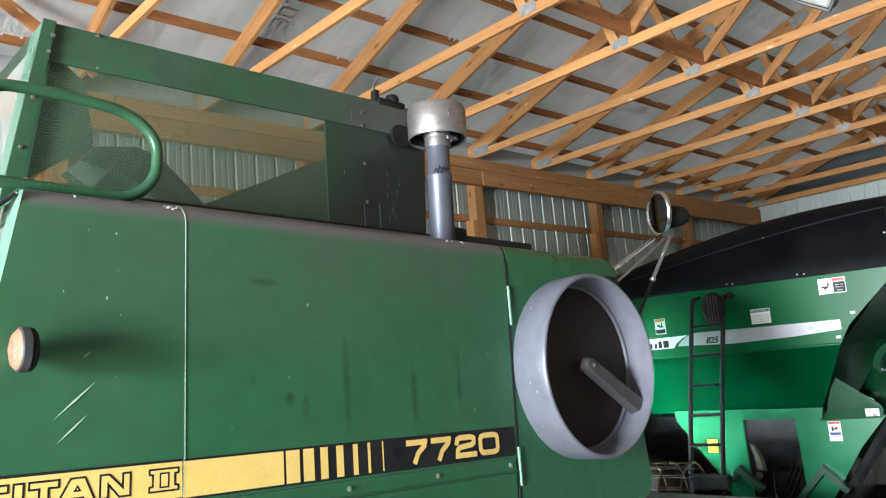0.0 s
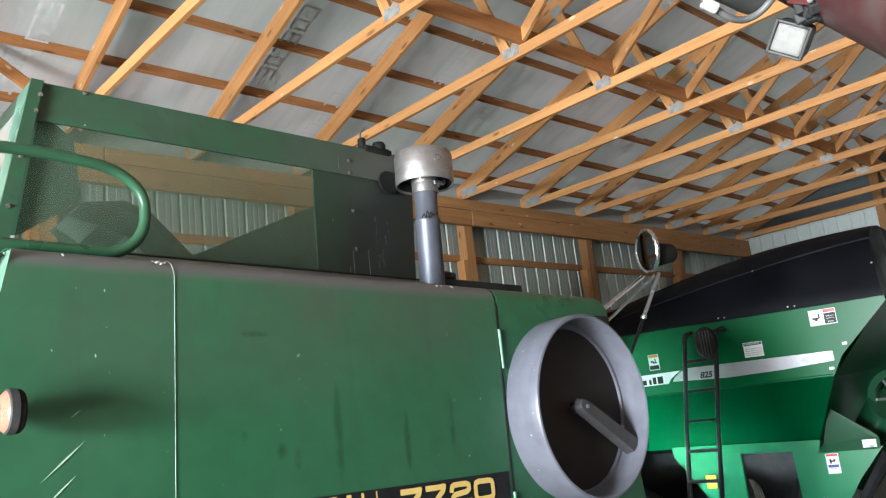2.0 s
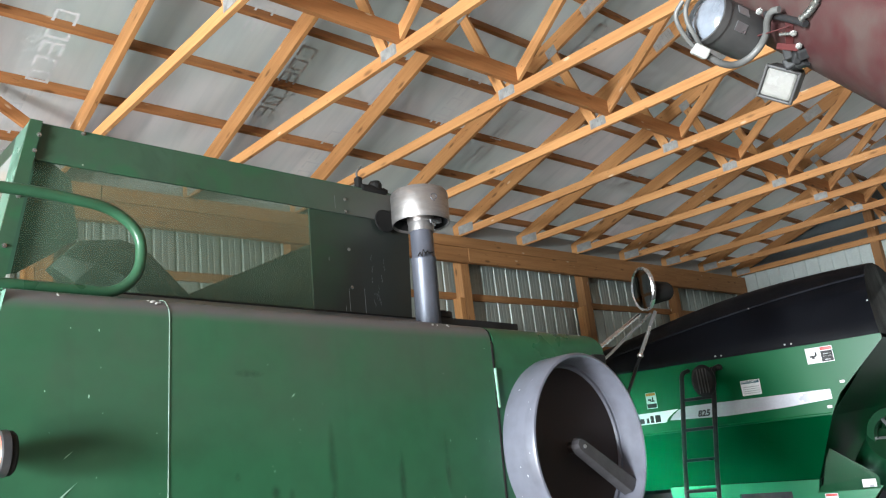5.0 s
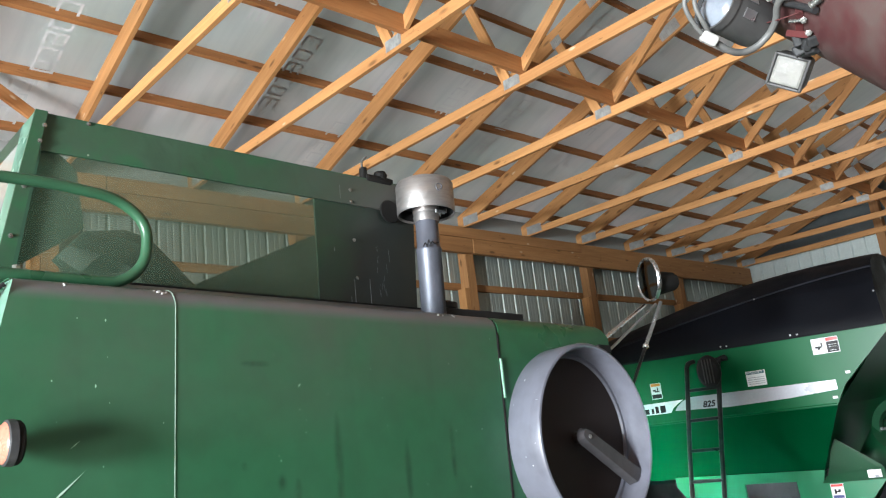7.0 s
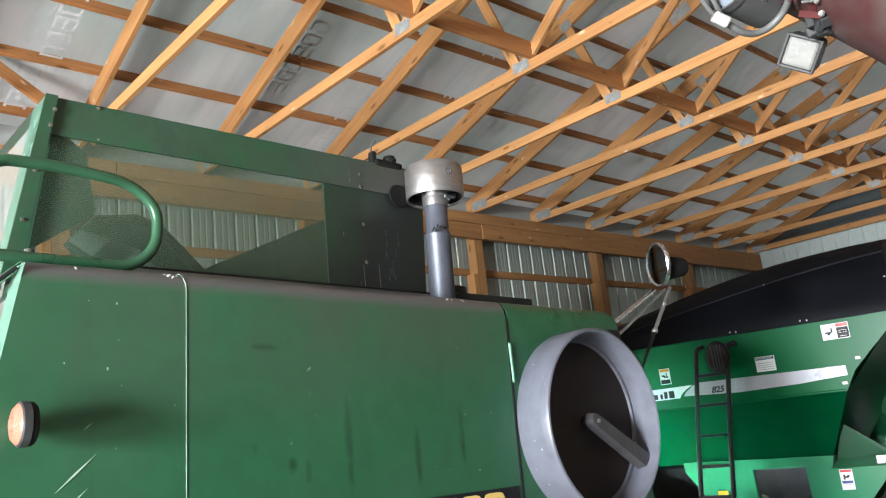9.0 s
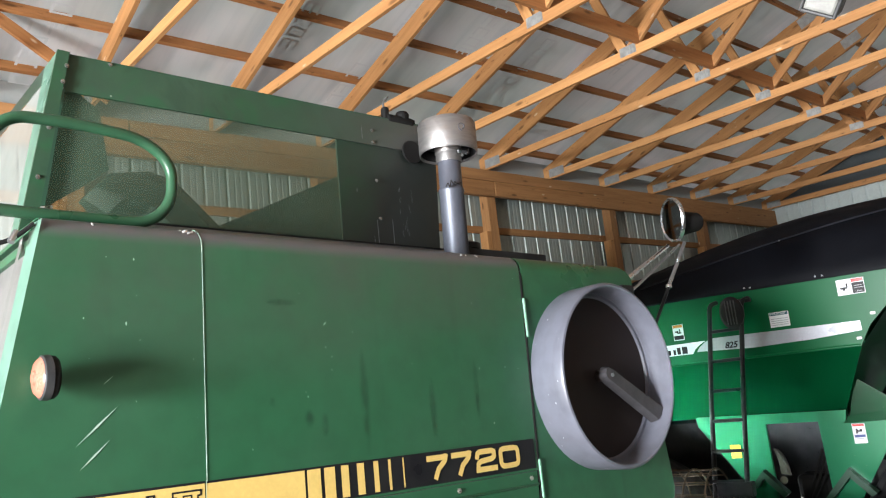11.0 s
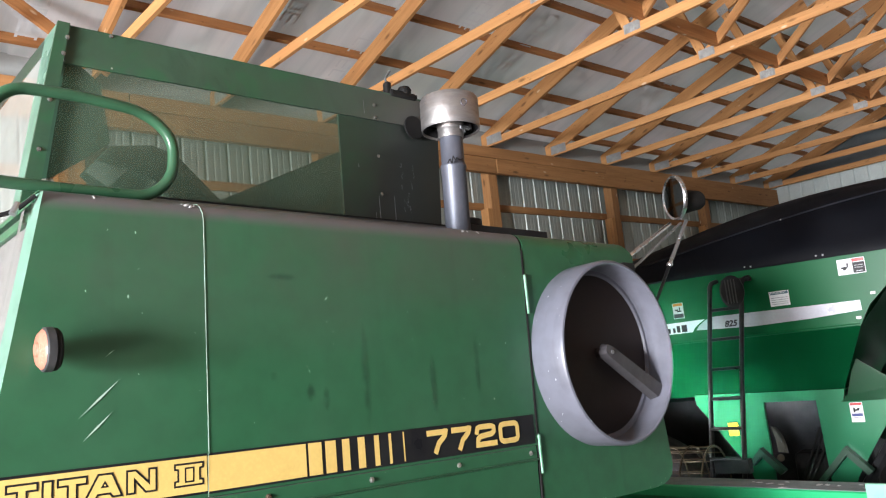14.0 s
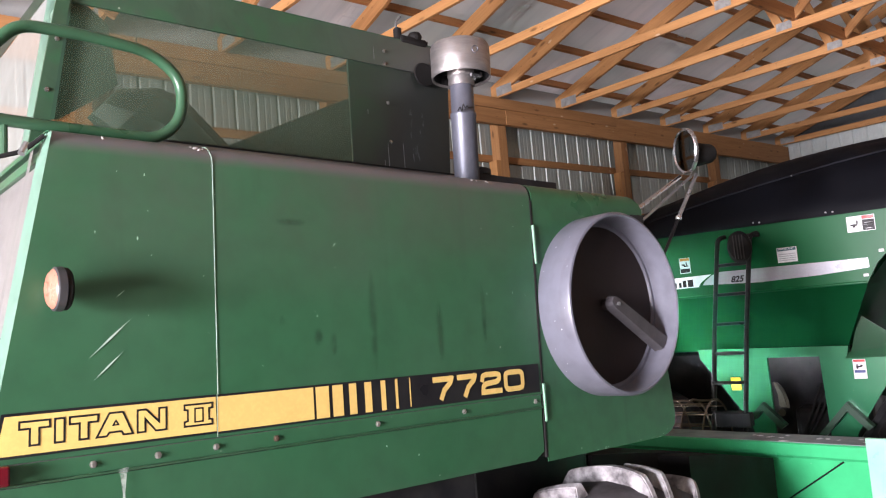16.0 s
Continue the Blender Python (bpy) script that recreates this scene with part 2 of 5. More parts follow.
GREY_STEEL = plain("bare_wall_steel", (0.38, 0.42, 0.39), (0.31, 0.35, 0.32), 0.45, 0.4, 1.2, 30.0, 0.05, piece=True)
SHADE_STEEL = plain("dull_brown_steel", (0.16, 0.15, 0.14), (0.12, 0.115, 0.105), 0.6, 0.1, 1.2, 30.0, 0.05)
DARK_STEEL = plain("dark_gable_steel", (0.15, 0.18, 0.19), (0.11, 0.13, 0.14), 0.45, 0.4, 1.2, 30.0, 0.05)
CONCRETE = plain("dusty_concrete", (0.18, 0.172, 0.156), (0.13, 0.122, 0.11), 0.85, 0.0, 0.6, 25.0, 0.3)
GRAVEL = plain("pale_gravel", (0.38, 0.35, 0.3), (0.28, 0.26, 0.22), 0.9, 0.0, 0.4, 30.0, 0.6)
WIRE = plain("rusty_wire", (0.075, 0.052, 0.034), (0.12, 0.085, 0.055), 0.7, 0.4, 20.0, 80.0)
LUMBER = wood("truss_lumber", (0.605, 0.312, 0.12), (0.435, 0.195, 0.069))
LUMBER_DARK = wood("purlin_lumber", (0.44, 0.195, 0.07), (0.31, 0.13, 0.045))
LUMBER_POST = wood("post_lumber", (0.44, 0.222, 0.088), (0.31, 0.145, 0.056))


def membrane(name):
    """Pale fabric under the roof sheets, the shade of soft folds painted down the slope."""
    m, t, p = nodes_of(name)
    v, vs = coords(t), coords(t, (7.0, 0.5, 0.5))
    big, folds, fine = noise_tex(t, v, 0.7, 3.0), noise_tex(t, vs, 1.3, 4.0), noise_tex(t, v, 60.0, 4.0)
    c = blend(t, ramp(t, big, 0.35, 0.7), (0.71, 0.69, 0.688), (0.545, 0.61, 0.585))
    c = blend(t, ramp(t, folds, 0.46, 0.66, 0.0, 0.33), c, (0.46, 0.495, 0.50))
    t.links.new(c, p.inputs["Base Color"])
    p.inputs["Roughness"].default_value = 0.48
    bump(t, p, folds, 0.02, 0.02)
    return m


def dusty_pane(name, clear, tint):
    """Scuffed plastic window: part see-through, part dust film."""
    m, t, p = nodes_of(name)
    out = t.nodes["Material Output"]
    tr, mix = t.nodes.new("ShaderNodeBsdfTransparent"), t.nodes.new("ShaderNodeMixShader")
    tr.inputs["Color"].default_value = (0.86, 0.88, 0.84, 1)
    v = coords(t)
    p.inputs["Base Color"].default_value = (*tint, 1)
    p.inputs["Roughness"].default_value = 0.35
    n = noise_tex(t, v, 2.0, 5.0)
    t.links.new(ramp(t, n, 0.3, 0.7, 1 - clear - 0.06, 1 - clear + 0.1), mix.inputs["Fac"])
    t.links.new(tr.outputs[0], mix.inputs[1])
    t.links.new(p.outputs[0], mix.inputs[2])
    t.links.new(mix.outputs[0], out.inputs["Surface"])
    return m


MEMBRANE = membrane("roof_membrane")
PANE = dusty_pane("dusty_tank_pane", 0.67, (0.088, 0.128, 0.088))
SILVER_FILM = plain("silver_decal", (0.42, 0.43, 0.47), (0.36, 0.37, 0.41), 0.35, 0.2, 5.0, 60.0, 0.02)
PANE_PALE = dusty_pane("pale_tank_pane", 0.5, (0.33, 0.345, 0.32))


# ---- building blocks ----
def part(name, bm, material, parent=None, label="", at=None, smooth=False):
    """Links bm as one mesh object, under parent if given."""
    me = bpy.data.meshes.new(name)
    bmesh.ops.recalc_face_normals(bm, faces=bm.faces)
    bm.to_mesh(me)
    bm.free()
    me.materials.append(material)
    if smooth:
        me.set_sharp_from_angle(angle=radians(38))
    ob = new(name, me)
    if smooth:
        me.shade_smooth()
        me.set_sharp_from_angle(angle=radians(38))
    if parent:
        ob.parent = parent
    if at is not None:
        ob.matrix_basis = at
    if label:
        ob["label"] = label
    return ob


def clone(ob, parent, at):
    """Another object on the same mesh."""
    o = new(ob.name.split(".")[0], ob.data)
    o.parent = parent
    o.matrix_basis = at
    return o


def empty(name, m, label, category, group="", kind=""):
    ob = new(name)
    ob.matrix_world = m
    return tagged(ob, label, category, group, kind)


def box(bm, lo, hi, m=None, bevel=0.0):
    c = [(a + b) / 2 for a, b in zip(lo, hi)]
    s = [abs(b - a) for a, b in zip(lo, hi)]
    mm = Matrix.Translation(c) @ Matrix.Diagonal((*s, 1))
    r = bmesh.ops.create_cube(bm, size=1.0, matrix=(m @ mm) if m else mm)
    if bevel:
        es = list({e for v in r["verts"] for e in v.link_edges})
        bmesh.ops.bevel(bm, geom=es, offset=bevel, segments=2, affect="EDGES", profile=0.5)
    return bm


def plate(bm, pts, depth, m=None):
    """Outline in x, z pushed out along y by depth."""
    vs = [bm.verts.new((x, 0, z)) for x, z in pts]
    f = bm.faces.new(vs)
    r = bmesh.ops.extrude_face_region(bm, geom=[f])
    nv = [v for v in r["geom"] if isinstance(v, bmesh.types.BMVert)]
    bmesh.ops.translate(bm, verts=nv, vec=(0, depth, 0))
    if m:
        bmesh.ops.transform(bm, matrix=m, verts=vs + nv)
    return bm


def lathe(bm, prof, m=None, seg=48):
    """Turns (radius, height) round z."""
    rings = []
    for r, h in prof:
        rings.append([bm.verts.new((r * math.cos(2 * math.pi * i / seg), r * math.sin(2 * math.pi * i / seg), h)) for i in range(seg)] if r > 1e-6 else [bm.verts.new((0, 0, h))])
    for a, b in zip(rings, rings[1:]):
        for i in range(seg):
            j = (i + 1) % seg
            if len(a) == 1 and len(b) == 1:
                continue
            if len(a) == 1:
                bm.faces.new((a[0], b[i], b[j]))
            elif len(b) == 1:
                bm.faces.new((a[i], a[j], b[0]))
            else:
                bm.faces.new((a[i], a[j], b[j], b[i]))
    if m:
        bmesh.ops.transform(bm, matrix=m, verts=[v for r in rings for v in r])
    return bm


def rounded(pts, r=0.05, n=6):
    """Rounds the inner corners of a polyline."""
    pts = [Vector(p) for p in pts]
    out = [pts[0]]
    for a, b, c in zip(pts, pts[1:], pts[2:]):
        d0, d1 = (a - b), (c - b)
        k = min(r, d0.length * 0.49, d1.length * 0.49)
        p0, p1 = b + d0.normalized() * k, b + d1.normalized() * k
        for i in range(n + 1):
            s = i / n
            out.append((1 - s) ** 2 * p0 + 2 * s * (1 - s) * b + s * s * p1)
    return out + [pts[-1]]


def tube(bm, pts, r, seg=12, caps=True):
    pts = [Vector(p) for p in pts]
    rings, up = [], None
    for i, p in enumerate(pts):
        d = (pts[min(i + 1, len(pts) - 1)] - pts[max(i - 1, 0)]).normalized()
        if up is None:
            up = d.orthogonal().normalized()
        up = (up - d * up.dot(d)).normalized()
        s = d.cross(up)
        rings.append([bm.verts.new(p + r * (math.cos(2 * math.pi * k / seg) * up + math.sin(2 * math.pi * k / seg) * s)) for k in range(seg)])
    for a, b in zip(rings, rings[1:]):
        for k in range(seg):
            bm.faces.new((a[k], a[(k + 1) % seg], b[(k + 1) % seg], b[k]))
    if caps:
        bm.faces.new(rings[0][::-1])
        bm.faces.new(rings[-1])
    return bm


def along(p0, p1, up=(0, 0, 1)):
    """Pose at p0 whose x points to p1 and whose z is nearest up; and the length."""
    p0, p1 = Vector(p0), Vector(p1)
    x = (p1 - p0).normalized()
    y = Vector(up).cross(x).normalized()
    z = x.cross(y)
    m = Matrix((x, y, z)).transposed().to_4x4()
    m.translation = p0
    return m, (p1 - p0).length


BAR_MESH = {}


def bar(name, p0, p1, w, h, material, parent=None, up=(0, 0, 1), label=""):
    """A sawn or rolled bar from p0 to p1: w across, h along up, its arrises slightly eased. Its length runs along its own x."""
    m, length = along(p0, p1, up)
    key = (round(length, 3), w, h, material.name)
    if key not in BAR_MESH:
        bm = box(bmesh.new(), (0, -w / 2, -h / 2), (length, w / 2, h / 2), None, min(w, h) * 0.06)
        ob = part(name, bm, material, parent, label, m)
        BAR_MESH[key] = ob.data
    else:
        ob = new(name, BAR_MESH[key])
        ob.parent = parent
        ob.matrix_basis = m
        if label:
            ob["label"] = label
    return ob


def screw(bm, p, axis, r=0.012):
    """A hexagon bolt head that looks along axis."""
    m = Vector(axis).to_track_quat("Z", "Y").to_matrix().to_4x4()
    m.translation = Vector(p)
    lathe(bm, [(r * 1.5, 0), (r * 1.5, r * 0.25), (r, r * 0.3), (r, r * 0.9), (r * 0.8, r * 1.0), (0, r * 1.0)], m, 6)
    return bm


def strokes(bm, runs, thick, z, square=True):
    """Flat lettering from polylines (x, y): square ends, round joints."""
    for run in runs:
        for i, ((x0, y0), (x1, y1)) in enumerate(zip(run, run[1:])):
            d = Vector((x1 - x0, y1 - y0))
            d.normalize()
            s = Vector((-d.y, d.x)) * thick / 2
            e0 = d * thick / 2 * (square and i == 0)
            e1 = d * thick / 2 * (square and i == len(run) - 2)
            q = [(x0 - e0.x + s.x, y0 - e0.y + s.y), (x0 - e0.x - s.x, y0 - e0.y - s.y), (x1 + e1.x - s.x, y1 + e1.y - s.y), (x1 + e1.x + s.x, y1 + e1.y + s.y)]
            bm.faces.new([bm.verts.new((x, y, z)) for x, y in q])
            z -= 0.00008
            if i:
                bm.faces.new([bm.verts.new((x0 + thick / 2 * math.cos(k * math.pi / 6), y0 + thick / 2 * math.sin(k * math.pi / 6), z)) for k in range(12)])
                z -= 0.00008
    return bm


def words(name, text, size, material, parent, at, wide=1.0, bold=0.0, lean=0.0):
    """Lettering in the built-in font, as a thin mesh."""
    cu = bpy.data.curves.new(name, "FONT")
    cu.body, cu.size, cu.offset, cu.extrude = text, size, bold, 0.0005
    tmp = new(name, cu)
    me = bpy.data.meshes.new_from_object(tmp.evaluated_get(bpy.context.evaluated_depsgraph_get()))
    bpy.data.objects.remove(tmp)
    me.transform(Matrix(((wide, lean, 0, 0), (0, 1, 0, 0), (0, 0, 1, 0), (0, 0, 0, 1))))
    me.materials.clear()
    me.materials.append(material)
    ob = new(name, me)
    ob.parent = parent
    ob.matrix_basis = at
    return ob


# ---- the shed ----
WEST, EAST, NORTH, SOUTH, RIDGE = -8.0, 14.55, 7.10, -9.2, -1.1
EAVE_Y, EAVE, PITCH = 6.836, 5.372, 1 / 3
SLOPE = math.atan(PITCH)


def under(y):
    """Height of the top chords' underside."""
    return EAVE + (EAVE_Y - RIDGE - abs(y - RIDGE)) * PITCH


floor = part("floor", box(bmesh.new(), (WEST - 0.2, SOUTH - 0.2, -0.2), (EAST + 0.2, NORTH + 0.2, 0.0)), CONCRETE)
tagged(floor, "dark dusty earth and concrete shed floor", "floor", kind="structure")
ground = part("ground", box(bmesh.new(), (-900, -900, -0.35), (900, 900, -0.21)), GRAVEL)
tagged(ground, "pale gravel yard outside the shed", "ground", kind="structure")


def ribbed_sheet(width, height, deep=0.02):
    """Roll-formed cladding: tall ribs every quarter, two low ones between; stands in x, z."""
    step, xs = width / 4, []
    for i in range(4):
        o = i * step
        xs += [(o, 0), (o + 0.012, deep), (o + 0.032, deep), (o + 0.044, 0), (o + 0.098, 0), (o + 0.104, 0.003), (o + 0.116, 0.003), (o + 0.122, 0),
               (o + 0.160, 0), (o + 0.166, 0.003), (o + 0.178, 0.003), (o + 0.184, 0)]
    xs.append((width, 0))
    bm = bmesh.new()
    lo = [bm.verts.new((x, y, 0)) for x, y in xs]
    hi = [bm.verts.new((x, y, height)) for x, y in xs]
    for i in range(len(xs) - 1):
        bm.faces.new((lo[i], lo[i + 1], hi[i + 1], hi[i]))
    return bm


SHEET = 0.94
wall_north = empty("wall_north", pose(-8.165, NORTH, 0), "bare ribbed steel sheet wall behind the posts", "wall", kind="structure")
sheet = part("panel", ribbed_sheet(SHEET, 5.56), GREY_STEEL, wall_north)
for i in range(1, 25):
    if i != 13:
        clone(sheet, wall_north, pose(i * SHEET, 0, 0))
part("panel", ribbed_sheet(SHEET, 3.26), GREY_STEEL, wall_north, "", pose(13 * SHEET, 0, 2.3))
wall_east = empty("wall_east", pose(EAST, NORTH, 0, 0, 0, -90), "white ribbed steel gable wall", "wall", kind="structure")
sheet = part("panel", ribbed_sheet(SHEET, 5.43), WHITE_STEEL, wall_east)
for i in range(1, 17):
    clone(sheet, wall_east, pose(i * SHEET, 0, 0))
bm = plate(bmesh.new(), [(SOUTH, 5.45), (NORTH, 5.45), (NORTH, under(NORTH) + 0.2), (RIDGE, under(RIDGE) + 0.2), (SOUTH, under(SOUTH) + 0.2)], 0.04, pose(EAST + 0.06, 0, 0, 0, 0, 90))
tagged(part("gable_wall", bm, DARK_STEEL), "dark steel gable above the white wall", "wall", kind="structure")
bm = bmesh.new()
for lo, hi in (((WEST - 0.1, 1.6, 0), (WEST, NORTH, 6)), ((WEST - 0.1, SOUTH, 0), (WEST, -1.8, 6)), ((WEST - 0.1, -1.8, 4.6), (WEST, 1.6, 6))):
    box(bm, lo, hi)
plate(bm, [(SOUTH, 6), (NORTH, 6), (NORTH, 6.01), (RIDGE, 8.4), (SOUTH, 6.01)], 0.1, pose(WEST, 0, 0, 0, 0, 90))
tagged(part("wall_west", bm, SHADE_STEEL), "dull steel end wall with the wide open doorway", "wall", kind="structure")
bm = bmesh.new()
for lo, hi in (((WEST, SOUTH - 0.1, 0), (-5.5, SOUTH, 5.6)), ((-0.5, SOUTH - 0.1, 0), (EAST, SOUTH, 5.6)), ((-5.5, SOUTH - 0.1, 4.4), (-0.5, SOUTH, 5.6))):
    box(bm, lo, hi)
tagged(part("wall_south", bm, SHADE_STEEL), "dull steel side wall, unseen, with an assumed doorway", "wall", kind="structure")

# roof: fabric under the sheets, purlins, trusses
bm = bmesh.new()
NX = 120
ys = [SOUTH - 0.3 + i * (RIDGE - SOUTH + 0.3) / 14 for i in range(15)] + [RIDGE + i * (NORTH + 0.3 - RIDGE) / 28 for i in range(1, 29)]
grid = []
for i in range(NX + 1):
    x = WEST - 0.2 + i * (EAST - WEST + 0.4) / NX
    grid.append([bm.verts.new((x, y, under(y) + 0.2776 + 0.004 * noise.noise((x * 2.2, y * 0.8, 3.1)))) for y in ys])
for a, b in zip(grid, grid[1:]):
    for j in range(len(ys) - 1):
        bm.faces.new((a[j], a[j + 1], b[j + 1], b[j]))
bmesh.ops.solidify(bm, geom=list(bm.faces), thickness=-0.03)
ceiling = tagged(part("ceiling", bm, MEMBRANE, smooth=True), "pale printed fabric under the steel roof", "ceiling", kind="structure")

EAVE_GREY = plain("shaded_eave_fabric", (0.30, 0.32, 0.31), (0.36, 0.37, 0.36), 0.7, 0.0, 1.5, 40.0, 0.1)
# the fabric turned down behind the header beam; its grey holds the eave shade
bm = box(bmesh.new(), (WEST, 6.985, 5.37), (EAST, 6.993, 5.575))
tagged(part("eave_fabric", bm, EAVE_GREY), "fabric turned down along the eave, greyed for its shade", "ceiling fabric", kind="structure")

UPN, UPS = (0, math.sin(SLOPE), math.cos(SLOPE)), (0, -math.sin(SLOPE), math.cos(SLOPE))
for k in range(-1, 12):
    y = 6.165 - 0.61 * k
    z = under(y) + 0.1776 + 0.047
    tagged(bar("purlin", (WEST, y, z), (EAST, y, z), 0.038, 0.089, LUMBER_DARK, None, UPN), "stained softwood roof purlin on edge across the trusses", "purlin", "roof purlins")
    if k > -1:
        y = 2 * RIDGE - y
        tagged(bar("purlin", (WEST, y, z), (EAST, y, z), 0.038, 0.089, LUMBER_DARK, None, UPS), "stained softwood roof purlin on edge across the trusses", "purlin", "roof purlins")
for y in (3.665, 2 * RIDGE - 3.665):
    tagged(bar("brace", (WEST, y, 5.497), (EAST, y, 5.497), 0.038, 0.14, LUMBER_DARK), "long softwood brace laid along the bottom chords", "brace", "roof braces")

tagged(bar("brace", (0.25, 6.14, 6.42), (2.16, 6.14, 5.19), 0.038, 0.089, LUMBER_DARK), "slanting softwood brace between two trusses", "brace", "roof braces")

truss = empty("truss", pose(3.42, 0, 0), "orange softwood roof truss with pressed steel plates", "truss", "roof trusses")
M2 = lambda y: 2 * RIDGE - y
bar("bottom_chord", (0, M2(7.05), 5.3815), (0, 7.05, 5.3815), 0.038, 0.089, LUMBER, truss)
for s in (1, -1):
    f = (lambda y: y) if s > 0 else M2
    up = UPN if s > 0 else UPS
    c = 0.085 / math.cos(SLOPE)
    bar("top_chord", (0, f(7.08), under(7.08) + c), (0, RIDGE, under(RIDGE) + c), 0.038, 0.17, LUMBER, truss, up)
    for (y0, z0), (y1, z1) in (((3.815, 5.385), (4.16, under(4.16) + 0.03)), ((3.80, 5.385), (1.60, under(1.60))), ((0.60, 5.427), (1.50, under(1.5))), ((0.46, 5.427), (RIDGE + 0.06, under(RIDGE) - 0.02))):
        bar("web", (0, f(y0), z0), (0, f(y1), z1), 0.036, 0.089, LUMBER, truss, (0, 1, 0.01))
    for y, z, w, h, tilt in ((3.777, 5.407, 0.17, 0.085, 0), (0.53, 5.407, 0.17, 0.085, 0), (6.756, 5.412, 0.26, 0.11, 0), (4.16, under(4.16) + 0.03, 0.12, 0.1, SLOPE), (3.63, under(3.63) + 0.09, 0.24, 0.13, SLOPE), (1.56, under(1.56) + 0.03, 0.2, 0.1, SLOPE)):
        m = pose(0, f(y), z, -math.degrees(tilt) * s, 0, 0)
        for side in (-1, 1):
            edge = [(-w / 2, 0.0195), (w / 2, 0.0195), (w / 2, 0.0215)]
            for r in range(5):
                yy = (2 - r) * w / 5.5
                edge += [(yy + w * 0.035, 0.0215), (yy + w * 0.03, 0.0235), (yy - w * 0.03, 0.0235), (yy - w * 0.035, 0.0215)]
            edge.append((-w / 2, 0.0215))
            bm = plate(bmesh.new(), edge, h, Matrix(((0, 0, side, 0), (1, 0, 0, 0), (0, 1, 0, -h / 2), (0, 0, 0, 1))))
            part("plate", bm, GUSSET, truss, "pressed steel nail plate", m)
for k in [k for k in range(-9, 10) if k]:
    copy_thing(truss, pose(3.42 + 1.2192 * k, 0, 0))

# eave header, posts, girts of the long wall
for i in range(5):
    x0, x1, y = -7.69 + 4.94 * i, min(-7.69 + 4.94 * (i + 1) - 0.004, EAST), 6.876 - 0.012 * (i % 2)
    tagged(bar("header_beam", (x0, y, 5.152), (x1, y, 5.152), 0.076, 0.325, LUMBER_POST), "deep softwood header beam under the truss heels", "beam", "header beams")
for x0, x1 in ((-2.3, 2.55), (2.56, 5.62), (5.63, 9.34)):
    tagged(bar("ledger", (x0, 6.822, 5.243), (x1, 6.822, 5.243), 0.03, 0.135, LUMBER_POST), "softwood ledger nailed along the header beam", "ledger", "ledgers")
for k in range(-6, 4):
    x = 7.12 + 2.50 * k
    post = empty("post", pose(x, 6.985, 0), "square softwood wall post", "post", "wall posts")
    bar("post_core", (0, 0, 0), (0, 0, 5.14), 0.15, 0.14, LUMBER_POST, post, (0, 1, 0))
    bar("jack", (-0.115, -0.01, 0), (-0.115, -0.01, 4.55), 0.13, 0.076, LUMBER, post, (1, 0, 0))
for k in range(7):
    z = 4.60 - 0.66 * k
    for x0, x1 in ((WEST, EAST),) if z > 2.3 else ((WEST, 4.05), (5.0, EAST)):
        tagged(bar("girt", (x0, 7.075, z), (x1, 7.075, z), 0.04, 0.089, LUMBER_POST), "softwood wall girt behind the posts", "girt", "wall girts")
for y in (4.42, 1.9, -0.6, -3.1, -5.7):
    tagged(bar("post", (EAST - 0.1, y, 0), (EAST - 0.1, y, under(y)), 0.14, 0.14, LUMBER_POST, None, (1, 0, 0)), "square softwood gable post", "post", "gable posts")
for z in (5.42, 4.1, 2.8, 1.5):
    tagged(bar("girt", (EAST - 0.02, SOUTH, z), (EAST - 0.02, NORTH - 0.1, z), 0.03, 0.089, LUMBER_POST), "softwood gable girt on the white wall", "girt", "gable girts")


# faint printed marks on the fabric, as plain bars
def print_mark():
    """Six block outlines in a row, each 0.17 high, running up the slope."""
    bm = bmesh.new()
    y, t = 0.0, 0.022
    for i, w in enumerate((0.125, 0.13, 0.13, 0.115, 0.12, 0.13)):
        bars = [(0, 0.17, y, y + t), (0, t, y + t, y + w)] + ([(0.17 - t, 0.17, y + t, y + w)] if i % 3 == 0 else [(0.17 - t, 0.17, y + t, y + w - t), (0, 0.17, y + w - t, y + w)] if i % 3 == 1 else [(0.075, 0.075 + t, y + t, y + w), (0.17 - t, 0.17, y + t, y + w)])
        for x0, x1, y0, y1 in bars:
            bm.faces.new([bm.verts.new(p) for p in ((x0, y0, 0), (x1, y0, 0), (x1, y1, 0), (x0, y1, 0))])
        y += w + 0.035
    return bm


INK = plain("faint_print", (0.565, 0.575, 0.58), (0.625, 0.63, 0.635), 0.48, 0.0, 9.0, 60.0, 0.02)
mark = part("print_mark", print_mark(), INK, ceiling)
mark_spots = [(1.72, 5.42), (3.62, 5.10), (4.48, 5.95), (4.63, 4.90), (6.36, 5.06), (6.30, 3.85), (1.62, 6.25), (5.45, 4.70), (7.60, 4.40), (9.10, 4.90), (3.05, 4.25)]
for i, (x, y) in enumerate(mark_spots):
    m = pose(x, y, under(y) + 0.2776 - 0.046, -math.degrees(SLOPE), 0, 0)
    if i == 0:
        mark.matrix_basis = m
        mark.visible_shadow = False
    else:
        clone(mark, ceiling, m).visible_shadow = False


